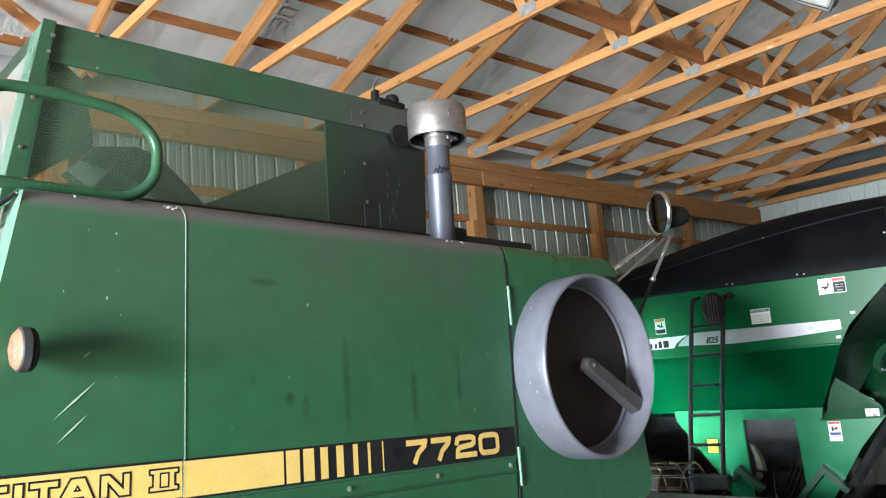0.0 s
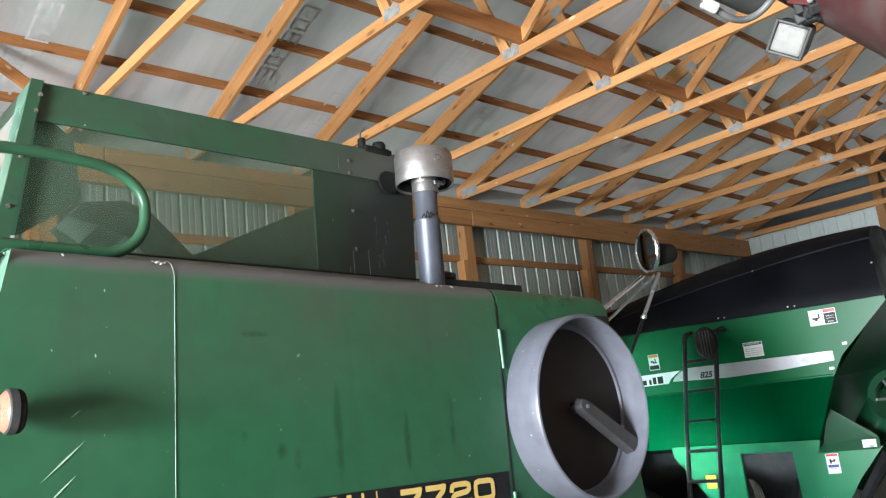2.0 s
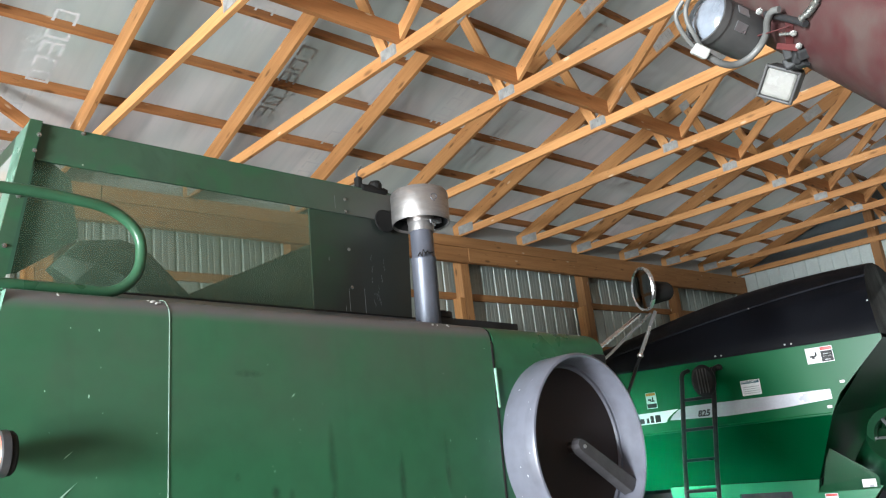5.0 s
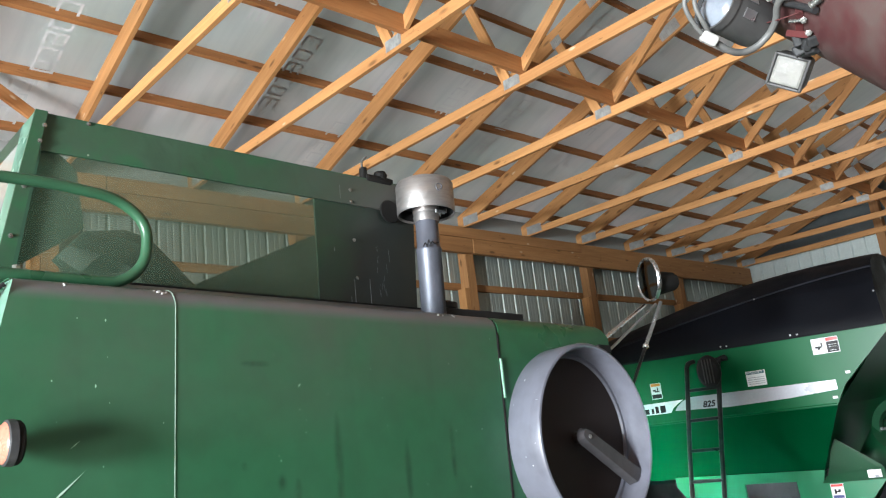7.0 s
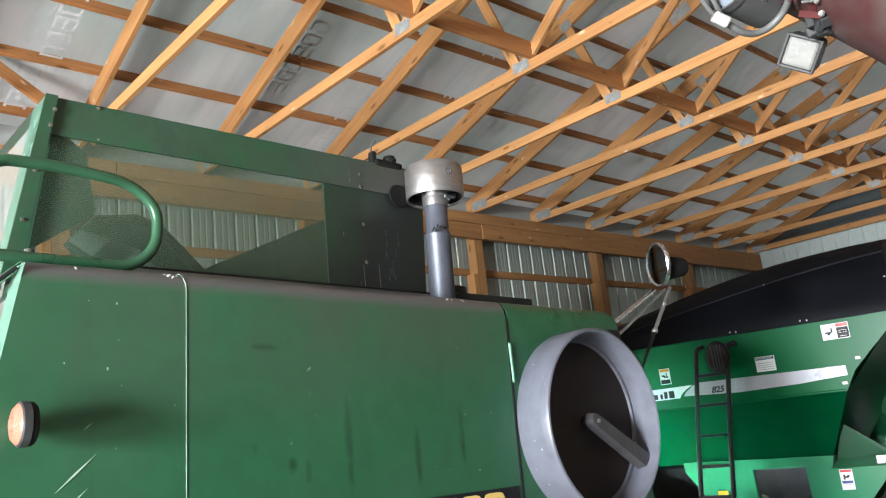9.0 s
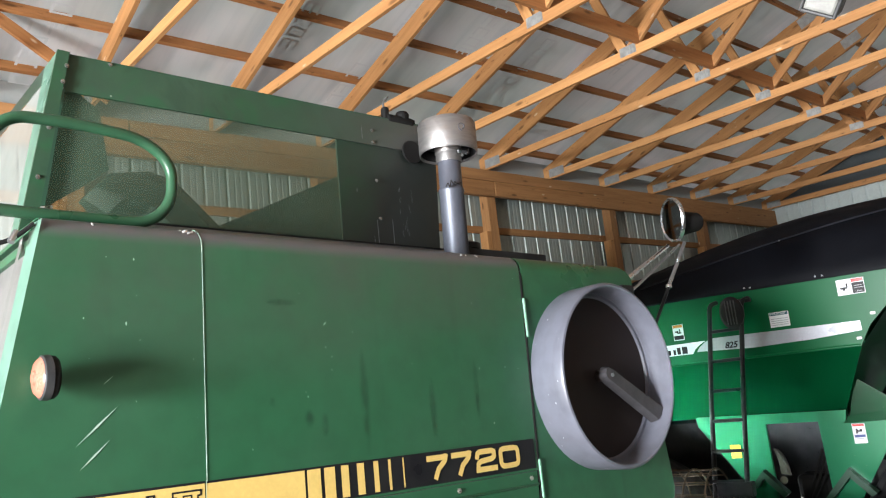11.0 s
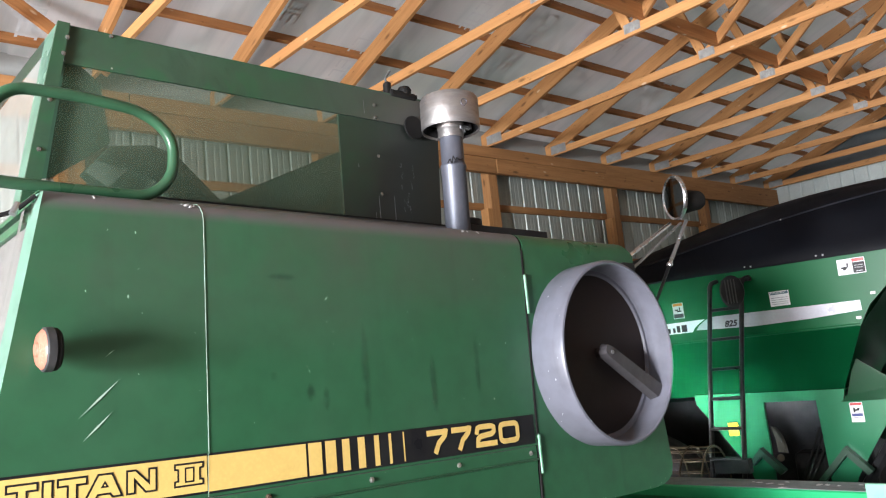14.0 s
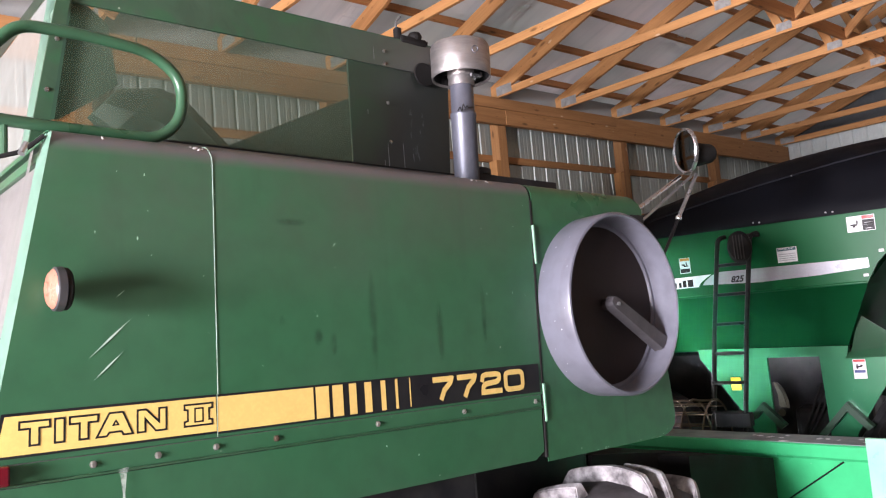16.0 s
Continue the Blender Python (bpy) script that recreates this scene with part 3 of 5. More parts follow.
# ---- the combine ----
AXIS_A, AXIS_B, AXIS_C = Vector((0.999526, 0.008463, -0.029590)), Vector((-0.008822, 0.999888, -0.012027)), Vector((0.029485, 0.012283, 0.999490))
MC = Matrix((AXIS_A, AXIS_B, AXIS_C)).transposed().to_4x4()
MC.translation = Vector((-0.024265, 2.749692, 2.566925))
BASE = Vector((2.3, 1.0, -2.485))
combine = empty("combine", MC @ Matrix.Translation(BASE), "large dusty green combine harvester with grey rotary screen", "combine")
BACK = Matrix.Translation(-BASE)


def cpart(name, bm, material, label="", parent=None, smooth=False):
    """A part in the combine's own axes: a along it, b into it, c up from eye height."""
    return part(name, bm, material, parent or combine, label, BACK if parent is None else Matrix.Identity(4), smooth)


def skin(prof, start, end, thick=0.004, cols=1):
    """Sheet metal that follows the (b, c) profile from a = start(c) to end(c)."""
    bm = bmesh.new()
    rows = []
    for i, (b, c) in enumerate(prof):
        a0, a1 = start(b, c), end(b, c)
        rows.append([bm.verts.new((a0 + (a1 - a0) * k / cols, b, c)) for k in range(cols + 1)])
    for r, s in zip(rows, rows[1:]):
        for k in range(cols):
            bm.faces.new((r[k], r[k + 1], s[k + 1], s[k]))
    bmesh.ops.recalc_face_normals(bm, faces=bm.faces)
    bmesh.ops.solidify(bm, geom=list(bm.faces), thickness=thick)
    return bm


def shoulder(low, r=0.085, deck=0.42, lift=0.012):
    """Profile: up the side, round the shoulder, in over the deck."""
    top = 0.787
    pts = [(0.0, low), (0.0, (low + top) / 2), (0.0, top - r)]
    for i in range(1, 9):
        t = math.pi / 2 * i / 8
        pts.append((r - r * math.cos(t), top - r + r * math.sin(t)))
    return pts + [(deck, top + lift)]


def rear_edge(c):
    return 0.735 - 0.186 * (0.765 - c)


def joint(c):
    """Where the rear and the middle panel meet."""
    return 1.279 + 0.012 * c


def fore(c):
    """The gap before the front panel."""
    return 2.9915 + 0.028 * c


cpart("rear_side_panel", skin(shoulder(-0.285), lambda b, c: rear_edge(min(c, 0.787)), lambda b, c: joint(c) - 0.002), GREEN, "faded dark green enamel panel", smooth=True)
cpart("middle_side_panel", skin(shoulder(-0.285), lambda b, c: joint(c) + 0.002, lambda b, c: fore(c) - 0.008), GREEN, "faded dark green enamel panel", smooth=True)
FRONT = {-0.612: 3.905, -0.604: 3.985, -0.588: 4.04, -0.556: 4.08, -0.50: 4.098}


def front_edge(b, c):
    for k, v in FRONT.items():
        if abs(c - k) < 1e-4:
            return v
    return 4.098 - (c + 0.5) * 0.108 - max(0.0, c - 0.70) * 0.6


front_prof = [(0.0, k) for k in FRONT] + [(0.0, 0.2), (0.0, 0.55)] + shoulder(0.6, 0.085)[2:]
cpart("front_side_panel", skin(front_prof, lambda b, c: fore(c) + 0.009, front_edge), GREEN_CLEAN, "green enamel panel round the screen", smooth=True)
# pale joint between the panels: its edge highlight is painted as a strip
PALE_EDGE = plain("worn_bare_edge", (0.38, 0.56, 0.45), (0.52, 0.70, 0.58), 0.45, 0.1, 20.0, 90.0)
prof = [(b - 0.003 if c < 0.74 else b, c + (0.003 if c > 0.72 else 0)) for b, c in shoulder(-0.27)][:-1]
cpart("seam_edge", skin(prof, lambda b, c: joint(c) - 0.001, lambda b, c: joint(c) + 0.001, 0.0015), PALE_EDGE, "pale sheet edge with a painted highlight", smooth=True)
bm = bmesh.new()
bm.faces.new([bm.verts.new((1.2757 + 0.025 * c + k, -0.0066, c)) for k, c in ((-0.0011, -0.284), (0.0011, -0.284), (0.0011, -0.134), (-0.0011, -0.134))])
cpart("seam_edge", bm, PALE_EDGE, "pale sheet edge with a painted highlight")
# dark gap and hinge line before the front panel
cpart("door_gap", box(bmesh.new(), (2.968, 0.012, -0.585), (3.02, 0.036, 0.72)), BLACK_RUBBER)
bm = tube(bmesh.new(), [(fore(-0.58), 0.004, -0.59), (fore(0.68), 0.004, 0.68), (fore(0.75), 0.03, 0.757), (fore(0.79), 0.09, 0.79), (fore(0.79), 0.40, 0.80)], 0.008, 8)
cpart("gap_seal", bm, BLACK_RUBBER, "black rubber seal", smooth=True)
HINGE_GREEN = plain("worn_hinge_paint", (0.10, 0.30, 0.17), (0.24, 0.42, 0.31), 0.45, 0.1, 20.0, 90.0)
for c0, c1 in ((0.36, 0.56), (-0.42, -0.235)):
    k = fore((c0 + c1) / 2)
    bm = box(bmesh.new(), (k - 0.002, -0.012, c0), (k + 0.012, 0.002, c1), None, 0.004)
    cpart("hinge", bm, HINGE_GREEN, "hinge leaf, pale green for its highlight")

# bolted strip, lip and lower skirt
cpart("bolted_strip", box(bmesh.new(), (0.50, 0.0, -0.355), (2.968, 0.012, -0.287), None, 0.002), GREEN)
bm = skin([(0.0, -0.345), (-0.009, -0.347), (-0.010, -0.352), (0.0, -0.355)], lambda b, c: 0.49, lambda b, c: 2.966, 0.002)
cpart("lip", bm, GREEN_RAIL, "worn green lip")
bm = skin([(-0.004, -0.356), (0.0, -0.40), (0.002, -0.56), (0.02, -0.598), (0.08, -0.605)], lambda b, c: 0.47, lambda b, c: 2.962 - max(0, -0.56 - c) * 1.2)
cpart("lower_skirt", bm, GREEN, "green lower skirt", smooth=True)
ZINC = plain("zinc_bolt", (0.62, 0.63, 0.58), (0.45, 0.45, 0.42), 0.34, 0.9, 30.0, 120.0)
for a in (0.846, 1.056, 1.264, 1.503, 1.972, 2.452, 2.923):
    cpart("bolt", screw(bmesh.new(), (a, -0.001, -0.318), (0, -1, 0), 0.0085), ZINC if a != 1.503 else WIRE)

# decal: yellow band, black end, fading bars, lettering
CB = -0.0035


def flat(bm, a0, a1, c0, c1, b=CB, lean=0.0):
    bm.faces.new([bm.verts.new(p) for p in ((a0, b, c0), (a1, b, c0), (a1 + lean, b, c1), (a0 + lean, b, c1))])
    return bm


D0, D1 = -0.262, -0.140
decal = cpart("decal_band", flat(plate(bmesh.new(), [(0.55, D0 - 0.006), (1.268, D0 - 0.009), (1.268, D1 + 0.005), (0.582, D1 + 0.006)], 0.0004, pose(0, CB - 0.0002, 0)), 1.2705, 2.962, D0 - 0.012, D1 + 0.004, CB), BLACK_FILM, "black-edged yellow stripe decal")
cpart("decal_stripe", plate(bmesh.new(), [(0.565, D0 + 0.002), (1.2665, D0 - 0.001), (1.2665, D1 - 0.003), (0.591, D1 - 0.003)], 0.0004, pose(0, CB - 0.0019, 0)), YELLOW_FILM, "yellow stripe film", decal)
for a0, a1 in ((1.2705, 1.670), (1.680, 1.741), (1.757, 1.807), (1.836, 1.872), (1.912, 1.947), (1.994, 2.019), (2.069, 2.083), (2.145, 2.152)):
    cpart("decal_bar", flat(bmesh.new(), a0, a1, D0 - 0.004, D1 - 0.004, CB - 0.0015), YELLOW_FILM, "yellow film bar", decal)
# letters are drawn in a cell one unit high, one unit wide
GLYPH = {
    "7": [[(0, 1), (0.9, 1)], [(0.92, 1.0), (0.86, 0.78), (0.5, 0.4), (0.34, 0.0)]],
    "2": [[(0.0, 0.74), (0.04, 0.93), (0.18, 1.0), (0.82, 1.0), (0.97, 0.92), (0.97, 0.68), (0.84, 0.55), (0.18, 0.46), (0.03, 0.34), (0.0, 0.0)], [(0.0, 0.0), (1.0, 0.0)]],
    "0": [[(0.2, 0.0), (0.8, 0.0), (0.95, 0.06), (1.0, 0.2), (1.0, 0.8), (0.95, 0.94), (0.8, 1.0), (0.2, 1.0), (0.05, 0.94), (0.0, 0.8), (0.0, 0.2), (0.05, 0.06), (0.2, 0.0), (0.21, 0.0)]],
}


def lettering(text, cells, c0, h, wide, thick, depth):
    """wide: the stroke that fills the cells to their edges; thick: the stroke drawn."""
    bm = bmesh.new()
    k = wide / 2
    for ch, (a0, a1) in zip(text, cells):
        runs = [[(a0 + k + x * (a1 - a0 - wide), c0 + k + y * (h - wide)) for x, y in run] for run in GLYPH[ch]]
        strokes(bm, runs, thick, 0)
    bmesh.ops.transform(bm, matrix=Matrix(((1, 0, 0, 0), (0, 0, 1, depth), (0, 1, 0, 0), (0, 0, 0, 1))), verts=bm.verts)
    return bm


# block letters: outlines in a cell one unit wide and high, and the counters inside them
BLOCK = {
    "T": [[(0, 1), (1, 1), (1, 0.64), (0.68, 0.64), (0.68, 0), (0.32, 0), (0.32, 0.64), (0, 0.64)]],
    "I": [[(0, 1), (1, 1), (1, 0), (0, 0)]],
    "A": [[(0, 0), (0.34, 1), (0.72, 1), (1, 0), (0.70, 0), (0.65, 0.14), (0.37, 0.14), (0.30, 0)], [(0.41, 0.43), (0.52, 0.70), (0.62, 0.43)]],
    "N": [[(0, 1), (0.32, 1), (0.70, 0.50), (0.70, 1), (1, 1), (1, 0), (0.61, 0), (0.31, 0.46), (0.31, 0), (0, 0)]],
    "II": [[(0, 1), (1, 1), (1, 0.72), (0.89, 0.70), (0.89, 0.30), (1, 0.28), (1, 0), (0, 0), (0, 0.28), (0.11, 0.30), (0.11, 0.70), (0, 0.72)], [(0.35, 0.81), (0.67, 0.81), (0.67, 0.17), (0.35, 0.17)]],
}


def mitred(pts, d):
    """The outline drawn in by d, with sharp corners."""
    out = []
    for i, q in enumerate(pts):
        p, r = pts[i - 1], pts[(i + 1) % len(pts)]
        u, v = Vector(q) - Vector(p), Vector(r) - Vector(q)
        u.normalize()
        v.normalize()
        n0, n1 = Vector((u.y, -u.x)), Vector((v.y, -v.x))
        w = (n0 + n1) / (1 + n0.dot(n1))
        out.append((q[0] + w.x * d, q[1] + w.y * d))
    return out


def film(pts, b):
    bm = bmesh.new()
    f = bm.faces.new([bm.verts.new((a, b, c)) for a, c in pts])
    f.normal_update()
    bmesh.ops.triangulate(bm, faces=[f], ngon_method="EAR_CLIP")
    return bm


for ch, a0, a1 in (("T", 0.627, 0.720), ("I", 0.7285, 0.763), ("T", 0.772, 0.865), ("A", 0.852, 0.978), ("N", 0.985, 1.089), ("II", 1.1465, 1.2545)):
    runs = [[(a0 + x * (a1 - a0) + 0.002 * (y - 0.5), -0.2385 + 0.0795 * y) for x, y in run] for run in BLOCK[ch]]
    cpart("letter_outline", film(runs[0], CB - 0.003), BLACK_FILM, "black letter outline", decal)
    cpart("letter", film(mitred(runs[0], 0.0067), CB - 0.0036), YELLOW_FILM, "yellow letter", decal)
    for run in runs[1:]:
        cpart("counter_outline", film(run, CB - 0.0042), BLACK_FILM, "black outline of the counter", decal)
        cpart("counter", film(mitred(run, 0.0055), CB - 0.0048), YELLOW_FILM, "yellow counter", decal)
for ch, cell in zip("7720", [(2.275, 2.405), (2.418, 2.548), (2.562, 2.698), (2.712, 2.852)]):
    cpart("digit", lettering(ch, [cell], -0.255, 0.103, 0.0245, 0.0245, CB - 0.003), YELLOW_FILM, "yellow digit", decal)


def stain_material(name, col, dense):
    """Thin dried film: see-through, densest in its middle."""
    m, t, p = nodes_of(name)
    out = t.nodes["Material Output"]
    tr, mix, tc = t.nodes.new("ShaderNodeBsdfTransparent"), t.nodes.new("ShaderNodeMixShader"), t.nodes.new("ShaderNodeTexCoord")
    g = t.nodes.new("ShaderNodeTexGradient")
    g.gradient_type = "SPHERICAL"
    mp = t.nodes.new("ShaderNodeMapping")
    mp.inputs["Location"].default_value, mp.inputs["Scale"].default_value = (-1, 0, -1), (2, 0, 2)
    t.links.new(tc.outputs["Generated"], mp.inputs["Vector"])
    t.links.new(mp.outputs[0], g.inputs["Vector"])
    n = noise_tex(t, tc.outputs["Object"], 14.0, 5.0)
    mul = t.nodes.new("ShaderNodeMath")
    mul.operation = "MULTIPLY"
    t.links.new(ramp(t, g.outputs["Fac"], 0.0, 0.7, 0.0, dense), mul.inputs[0])
    t.links.new(ramp(t, n, 0.3, 0.6), mul.inputs[1])
    p.inputs["Base Color"].default_value = (*col, 1)
    p.inputs["Roughness"].default_value = 0.5
    t.links.new(mul.outputs[0], mix.inputs["Fac"])
    t.links.new(tr.outputs[0], mix.inputs[1])
    t.links.new(p.outputs[0], mix.inputs[2])
    t.links.new(mix.outputs[0], out.inputs["Surface"])
    return m


GREASE = stain_material("grease_film", (0.03, 0.045, 0.035), 0.17)
DRIED = stain_material("dried_white_film", (0.62, 0.70, 0.64), 0.75)
for a, c, w, h in ((1.98, 0.10, 0.05, 0.46), (2.345, 0.05, 0.045, 0.30), (1.71, 0.05, 0.05, 0.08), (1.78, 0.02, 0.04, 0.10), (1.61, 0.505, 0.14, 0.035), (1.55, 0.12, 0.03, 0.04), (2.62, 0.12, 0.04, 0.3)):
    cpart("grease_mark", box(bmesh.new(), (a - w / 2, -0.0012, c - h / 2), (a + w / 2, -0.001, c + h / 2)), GREASE, "dark grease mark")
# dried white drip over the lip
bm = bmesh.new()
for pts in (((0.918, -0.345), (0.956, -0.34), (0.948, -0.36), (0.941, -0.42), (0.939, -0.56), (0.936, -0.56), (0.933, -0.42), (0.926, -0.365)), ((0.934, -0.262), (0.937, -0.262), (0.937, -0.22), (0.935, -0.22))):
    bm.faces.new([bm.verts.new((a, -0.0125 if c < -0.33 else -0.0085, c)) for a, c in pts])
cpart("drip", bm, DRIED, "dried white drip")
# scratches through the paint
for p in (((0.838, 0.018), (0.975, 0.142), 0.005), ((0.851, -0.055), (0.947, 0.034), 0.0045), ((0.928, 0.215), (0.959, 0.241), 0.002), ((1.797, 0.413), (1.815, 0.430), 0.003)):
    (a0, c0), (a1, c1), w = p
    bm = bmesh.new()
    bm.faces.new([bm.verts.new(q) for q in ((a0, -0.002, c0), ((a0 + a1) / 2 + w / 2, -0.002, (c0 + c1) / 2 - w / 2), (a1, -0.002, c1), ((a0 + a1) / 2 - w / 2, -0.002, (c0 + c1) / 2 + w / 2))])
    cpart("scratch", bm, PALE_EDGE, "bare scratch through the paint")
rng = random.Random(11)
for a, c, r in [(1.032, 0.643, 0.004), (1.003, 0.417, 0.005), (0.863, 0.434, 0.003), (1.705, 0.132, 0.003), (2.82, 0.215, 0.003), (2.647, 0.213, 0.003), (2.006, -0.412, 0.004), (2.172, -0.469, 0.004), (1.05, 0.36, 0.002)] + [(rng.uniform(0.85, 2.95), rng.uniform(-0.1, 0.66), rng.uniform(0.001, 0.002)) for i in range(22)]:
    bm = bmesh.new()
    bm.faces.new([bm.verts.new((a + r * 0.6 * math.cos(k), -0.0065, c + r * 1.5 * math.sin(k))) for k in (0, 1.2, 2.5, 3.6, 5.0)])
    cpart("paint_chip", bm, PALE_EDGE)
for i in range(16):
    bm = bmesh.new()
    a, r = rng.uniform(3.3, 3.98), rng.uniform(0.001, 0.004)
    c = -0.609 + max(0.0, a - 3.93) * 0.45 + rng.uniform(0.0, 0.008)
    bm.faces.new([bm.verts.new((a + r * 2.2 * math.cos(k), -0.0065, c + r * 0.5 * math.sin(k))) for k in (0, 1.2, 2.5, 3.6, 5.0)])
    cpart("worn_spot", bm, PALE_EDGE)
for a, b, c, r in ((1.238, 0.03, 0.770, 0.009), (1.250, 0.022, 0.763, 0.007), (1.220, 0.03, 0.772, 0.004), (1.266, 0.03, 0.769, 0.005), (0.905, 0.03, 0.768, 0.006), (2.64, 0.03, 0.769, 0.008), (2.67, 0.03, 0.769, 0.005), (2.74, 0.03, 0.769, 0.007)):
    bm = lathe(bmesh.new(), [(0, -0.002), (r, 0), (r * 0.8, r * 0.15), (0, r * 0.2)], pose(a, b, c, 50, 0, 0) @ pose(0, 0, 0, 0, 0, a * 900) @ Matrix.Diagonal((1.7, 0.8, 1, 1)), 7)
    cpart("dropping", bm, WHITE_FILM, "white dried dropping", smooth=True)

# hood behind the slanted edge, deck, core
PALE_HOOD = plain("pale_dusty_hood", (0.37, 0.365, 0.345), (0.31, 0.305, 0.285), 0.5, 0.0, 3.0, 50.0, 0.1)
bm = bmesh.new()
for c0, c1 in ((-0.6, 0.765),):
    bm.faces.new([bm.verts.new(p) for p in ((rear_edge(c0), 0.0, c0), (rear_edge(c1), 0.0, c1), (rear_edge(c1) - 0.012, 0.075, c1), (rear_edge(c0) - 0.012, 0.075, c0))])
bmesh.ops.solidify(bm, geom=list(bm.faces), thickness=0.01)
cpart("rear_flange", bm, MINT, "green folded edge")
for b0, b1, d in ((0.054, 0.16, 0.004), (0.16, 0.20, -0.03), (0.20, 1.05, 0.0), (1.05, 1.09, -0.03), (1.09, 2.1, 0.0)):
    for c0, c1, e in ((-0.9, 0.10, 0.0), (0.10, 0.14, -0.028), (0.14, 0.74, 0.0)):
        k = min(d, e) + 0.02
        bm = bmesh.new()
        bm.faces.new([bm.verts.new(p) for p in ((rear_edge(c0) + k, b0, c0), (rear_edge(c1) + k, b0, c1), (rear_edge(c1) + k, b1, c1), (rear_edge(c0) + k, b1, c0))])
        bmesh.ops.solidify(bm, geom=list(bm.faces), thickness=0.03)
        cpart("hood_panel", bm, PALE_HOOD, "pale dusty rear hood panel")
for c0, c1, off in ((0.738, 0.756, 0.0), (0.69, 0.722, 0.008)):
    bm = box(bmesh.new(), (0.715 + off, 0.055, c0), (0.76, 2.1, c1), None, 0.004)
    cpart("hood_trim", bm, GREEN, "green trim along the hood top")

cpart("deck", box(bmesh.new(), (0.76, 0.42, 0.72), (3.85, 2.15, 0.777), None, 0.01), GREEN, "dust-covered top deck")
cpart("body", box(bmesh.new(), (0.80, 0.05, -0.56), (3.88, 2.10, 0.715), None, 0.02), GREEN, "dark green body shell")
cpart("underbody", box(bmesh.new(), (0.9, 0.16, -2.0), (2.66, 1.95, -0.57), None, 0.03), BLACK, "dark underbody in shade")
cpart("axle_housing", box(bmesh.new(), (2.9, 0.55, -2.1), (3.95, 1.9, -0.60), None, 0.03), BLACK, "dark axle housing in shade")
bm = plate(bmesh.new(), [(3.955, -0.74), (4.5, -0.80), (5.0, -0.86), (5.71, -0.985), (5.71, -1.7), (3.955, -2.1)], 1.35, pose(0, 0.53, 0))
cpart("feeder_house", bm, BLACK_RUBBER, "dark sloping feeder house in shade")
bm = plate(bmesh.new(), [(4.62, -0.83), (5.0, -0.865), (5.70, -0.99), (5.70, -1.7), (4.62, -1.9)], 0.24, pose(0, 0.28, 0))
cpart("feeder_side", bm, BLACK_RUBBER, "added black block standing for shade")
bm = tube(bmesh.new(), [(1.3, 0.35, -0.95), (2.1, 0.35, -0.95)], 0.22, 24)
cpart("side_drum", bm, GREEN, "green rounded housing under the skirt", smooth=True)

# grain tank extension
TB = 0.42


def soot(name, tone, first, full):
    """The same enamel with exhaust soot that thickens towards the pipe."""
    m = GREEN_TANK.copy()
    m.name = name
    t = m.node_tree
    p = t.nodes["Principled BSDF"]
    old = p.inputs["Base Color"].links[0].from_socket
    tc, s = t.nodes.new("ShaderNodeTexCoord"), t.nodes.new("ShaderNodeSeparateXYZ")
    t.links.new(tc.outputs["Object"], s.inputs[0])
    add = t.nodes.new("ShaderNodeMath")
    add.operation = "MULTIPLY_ADD"
    t.links.new(noise_tex(t, tc.outputs["Object"], 5.0), add.inputs[0])
    add.inputs[1].default_value = 0.18
    t.links.new(s.outputs["X"], add.inputs[2])
    low = t.nodes.new("ShaderNodeMath")
    low.operation = "MULTIPLY_ADD"
    t.links.new(s.outputs["Z"], low.inputs[0])
    low.inputs[1].default_value = -0.45
    t.links.new(add.outputs[0], low.inputs[2])
    c = blend(t, ramp(t, low.outputs[0], first, full, 0.0, 0.95), old, tone)
    t.links.new(c, p.inputs["Base Color"])
    return m


GREEN_SOOT = soot("sooty_green_enamel", (0.014, 0.016, 0.015), 1.40, 2.10)
GREEN_FUME = soot("fumed_green_enamel", (0.062, 0.060, 0.056), 1.40, 2.10)
rng = random.Random(21)
for a, b, c, h, w in [(rng.uniform(2.60, 2.70), 0.4315, rng.uniform(0.95, 1.22), rng.uniform(0.01, 0.035), 0.0012) for i in range(18)] + [(2.455, 0.4315, 0.90, 0.13, 0.003), (2.555, 0.4315, 0.90, 0.14, 0.003), (2.39, 0.4185, 1.46, 0.07, 0.0022), (2.34, 0.4315, 1.17, 0.02, 0.003), (2.43, 0.4315, 0.90, 0.04, 0.002)]:
    bm = bmesh.new()
    bm.faces.new([bm.verts.new((a + x, b, c + z)) for x, z in ((0, 0), (w, 0), (w * 0.4, h), (-w * 0.2, h))])
    cpart("run_mark", bm, GREY_INK, "pale run mark")
cpart("tank_skirt", skin([(0.09, 0.792), (0.25, 0.84), (0.40, 0.892), (0.43, 0.893)], lambda b, c: 0.765 + b * 0.05, lambda b, c: 2.86, 0.006), GREEN, "dust-covered sloping tank skirt", smooth=True)
band = [(0.93, 1.418), (2.215, 1.433), (2.90, 1.441), (2.925, 1.61), (0.915, 1.583)]
cpart("tank_top_band", plate(bmesh.new(), band, 0.012, pose(0, TB, 0)), GREEN_FUME, "dusty green top band")
bm = skin([(TB - 0.004, 1.60), (TB + 0.01, 1.606), (TB + 0.05, 1.604)], lambda b, c: 0.905, lambda b, c: 2.925, 0.004)
bmesh.ops.rotate(bm, verts=bm.verts, cent=(0.9, TB, 1.6), matrix=Matrix.Rotation(-0.0125, 3, "Y"))
bmesh.ops.translate(bm, verts=bm.verts, vec=(0, 0, -0.02))
cpart("tank_rim", bm, GREEN_TANK, "folded rim")
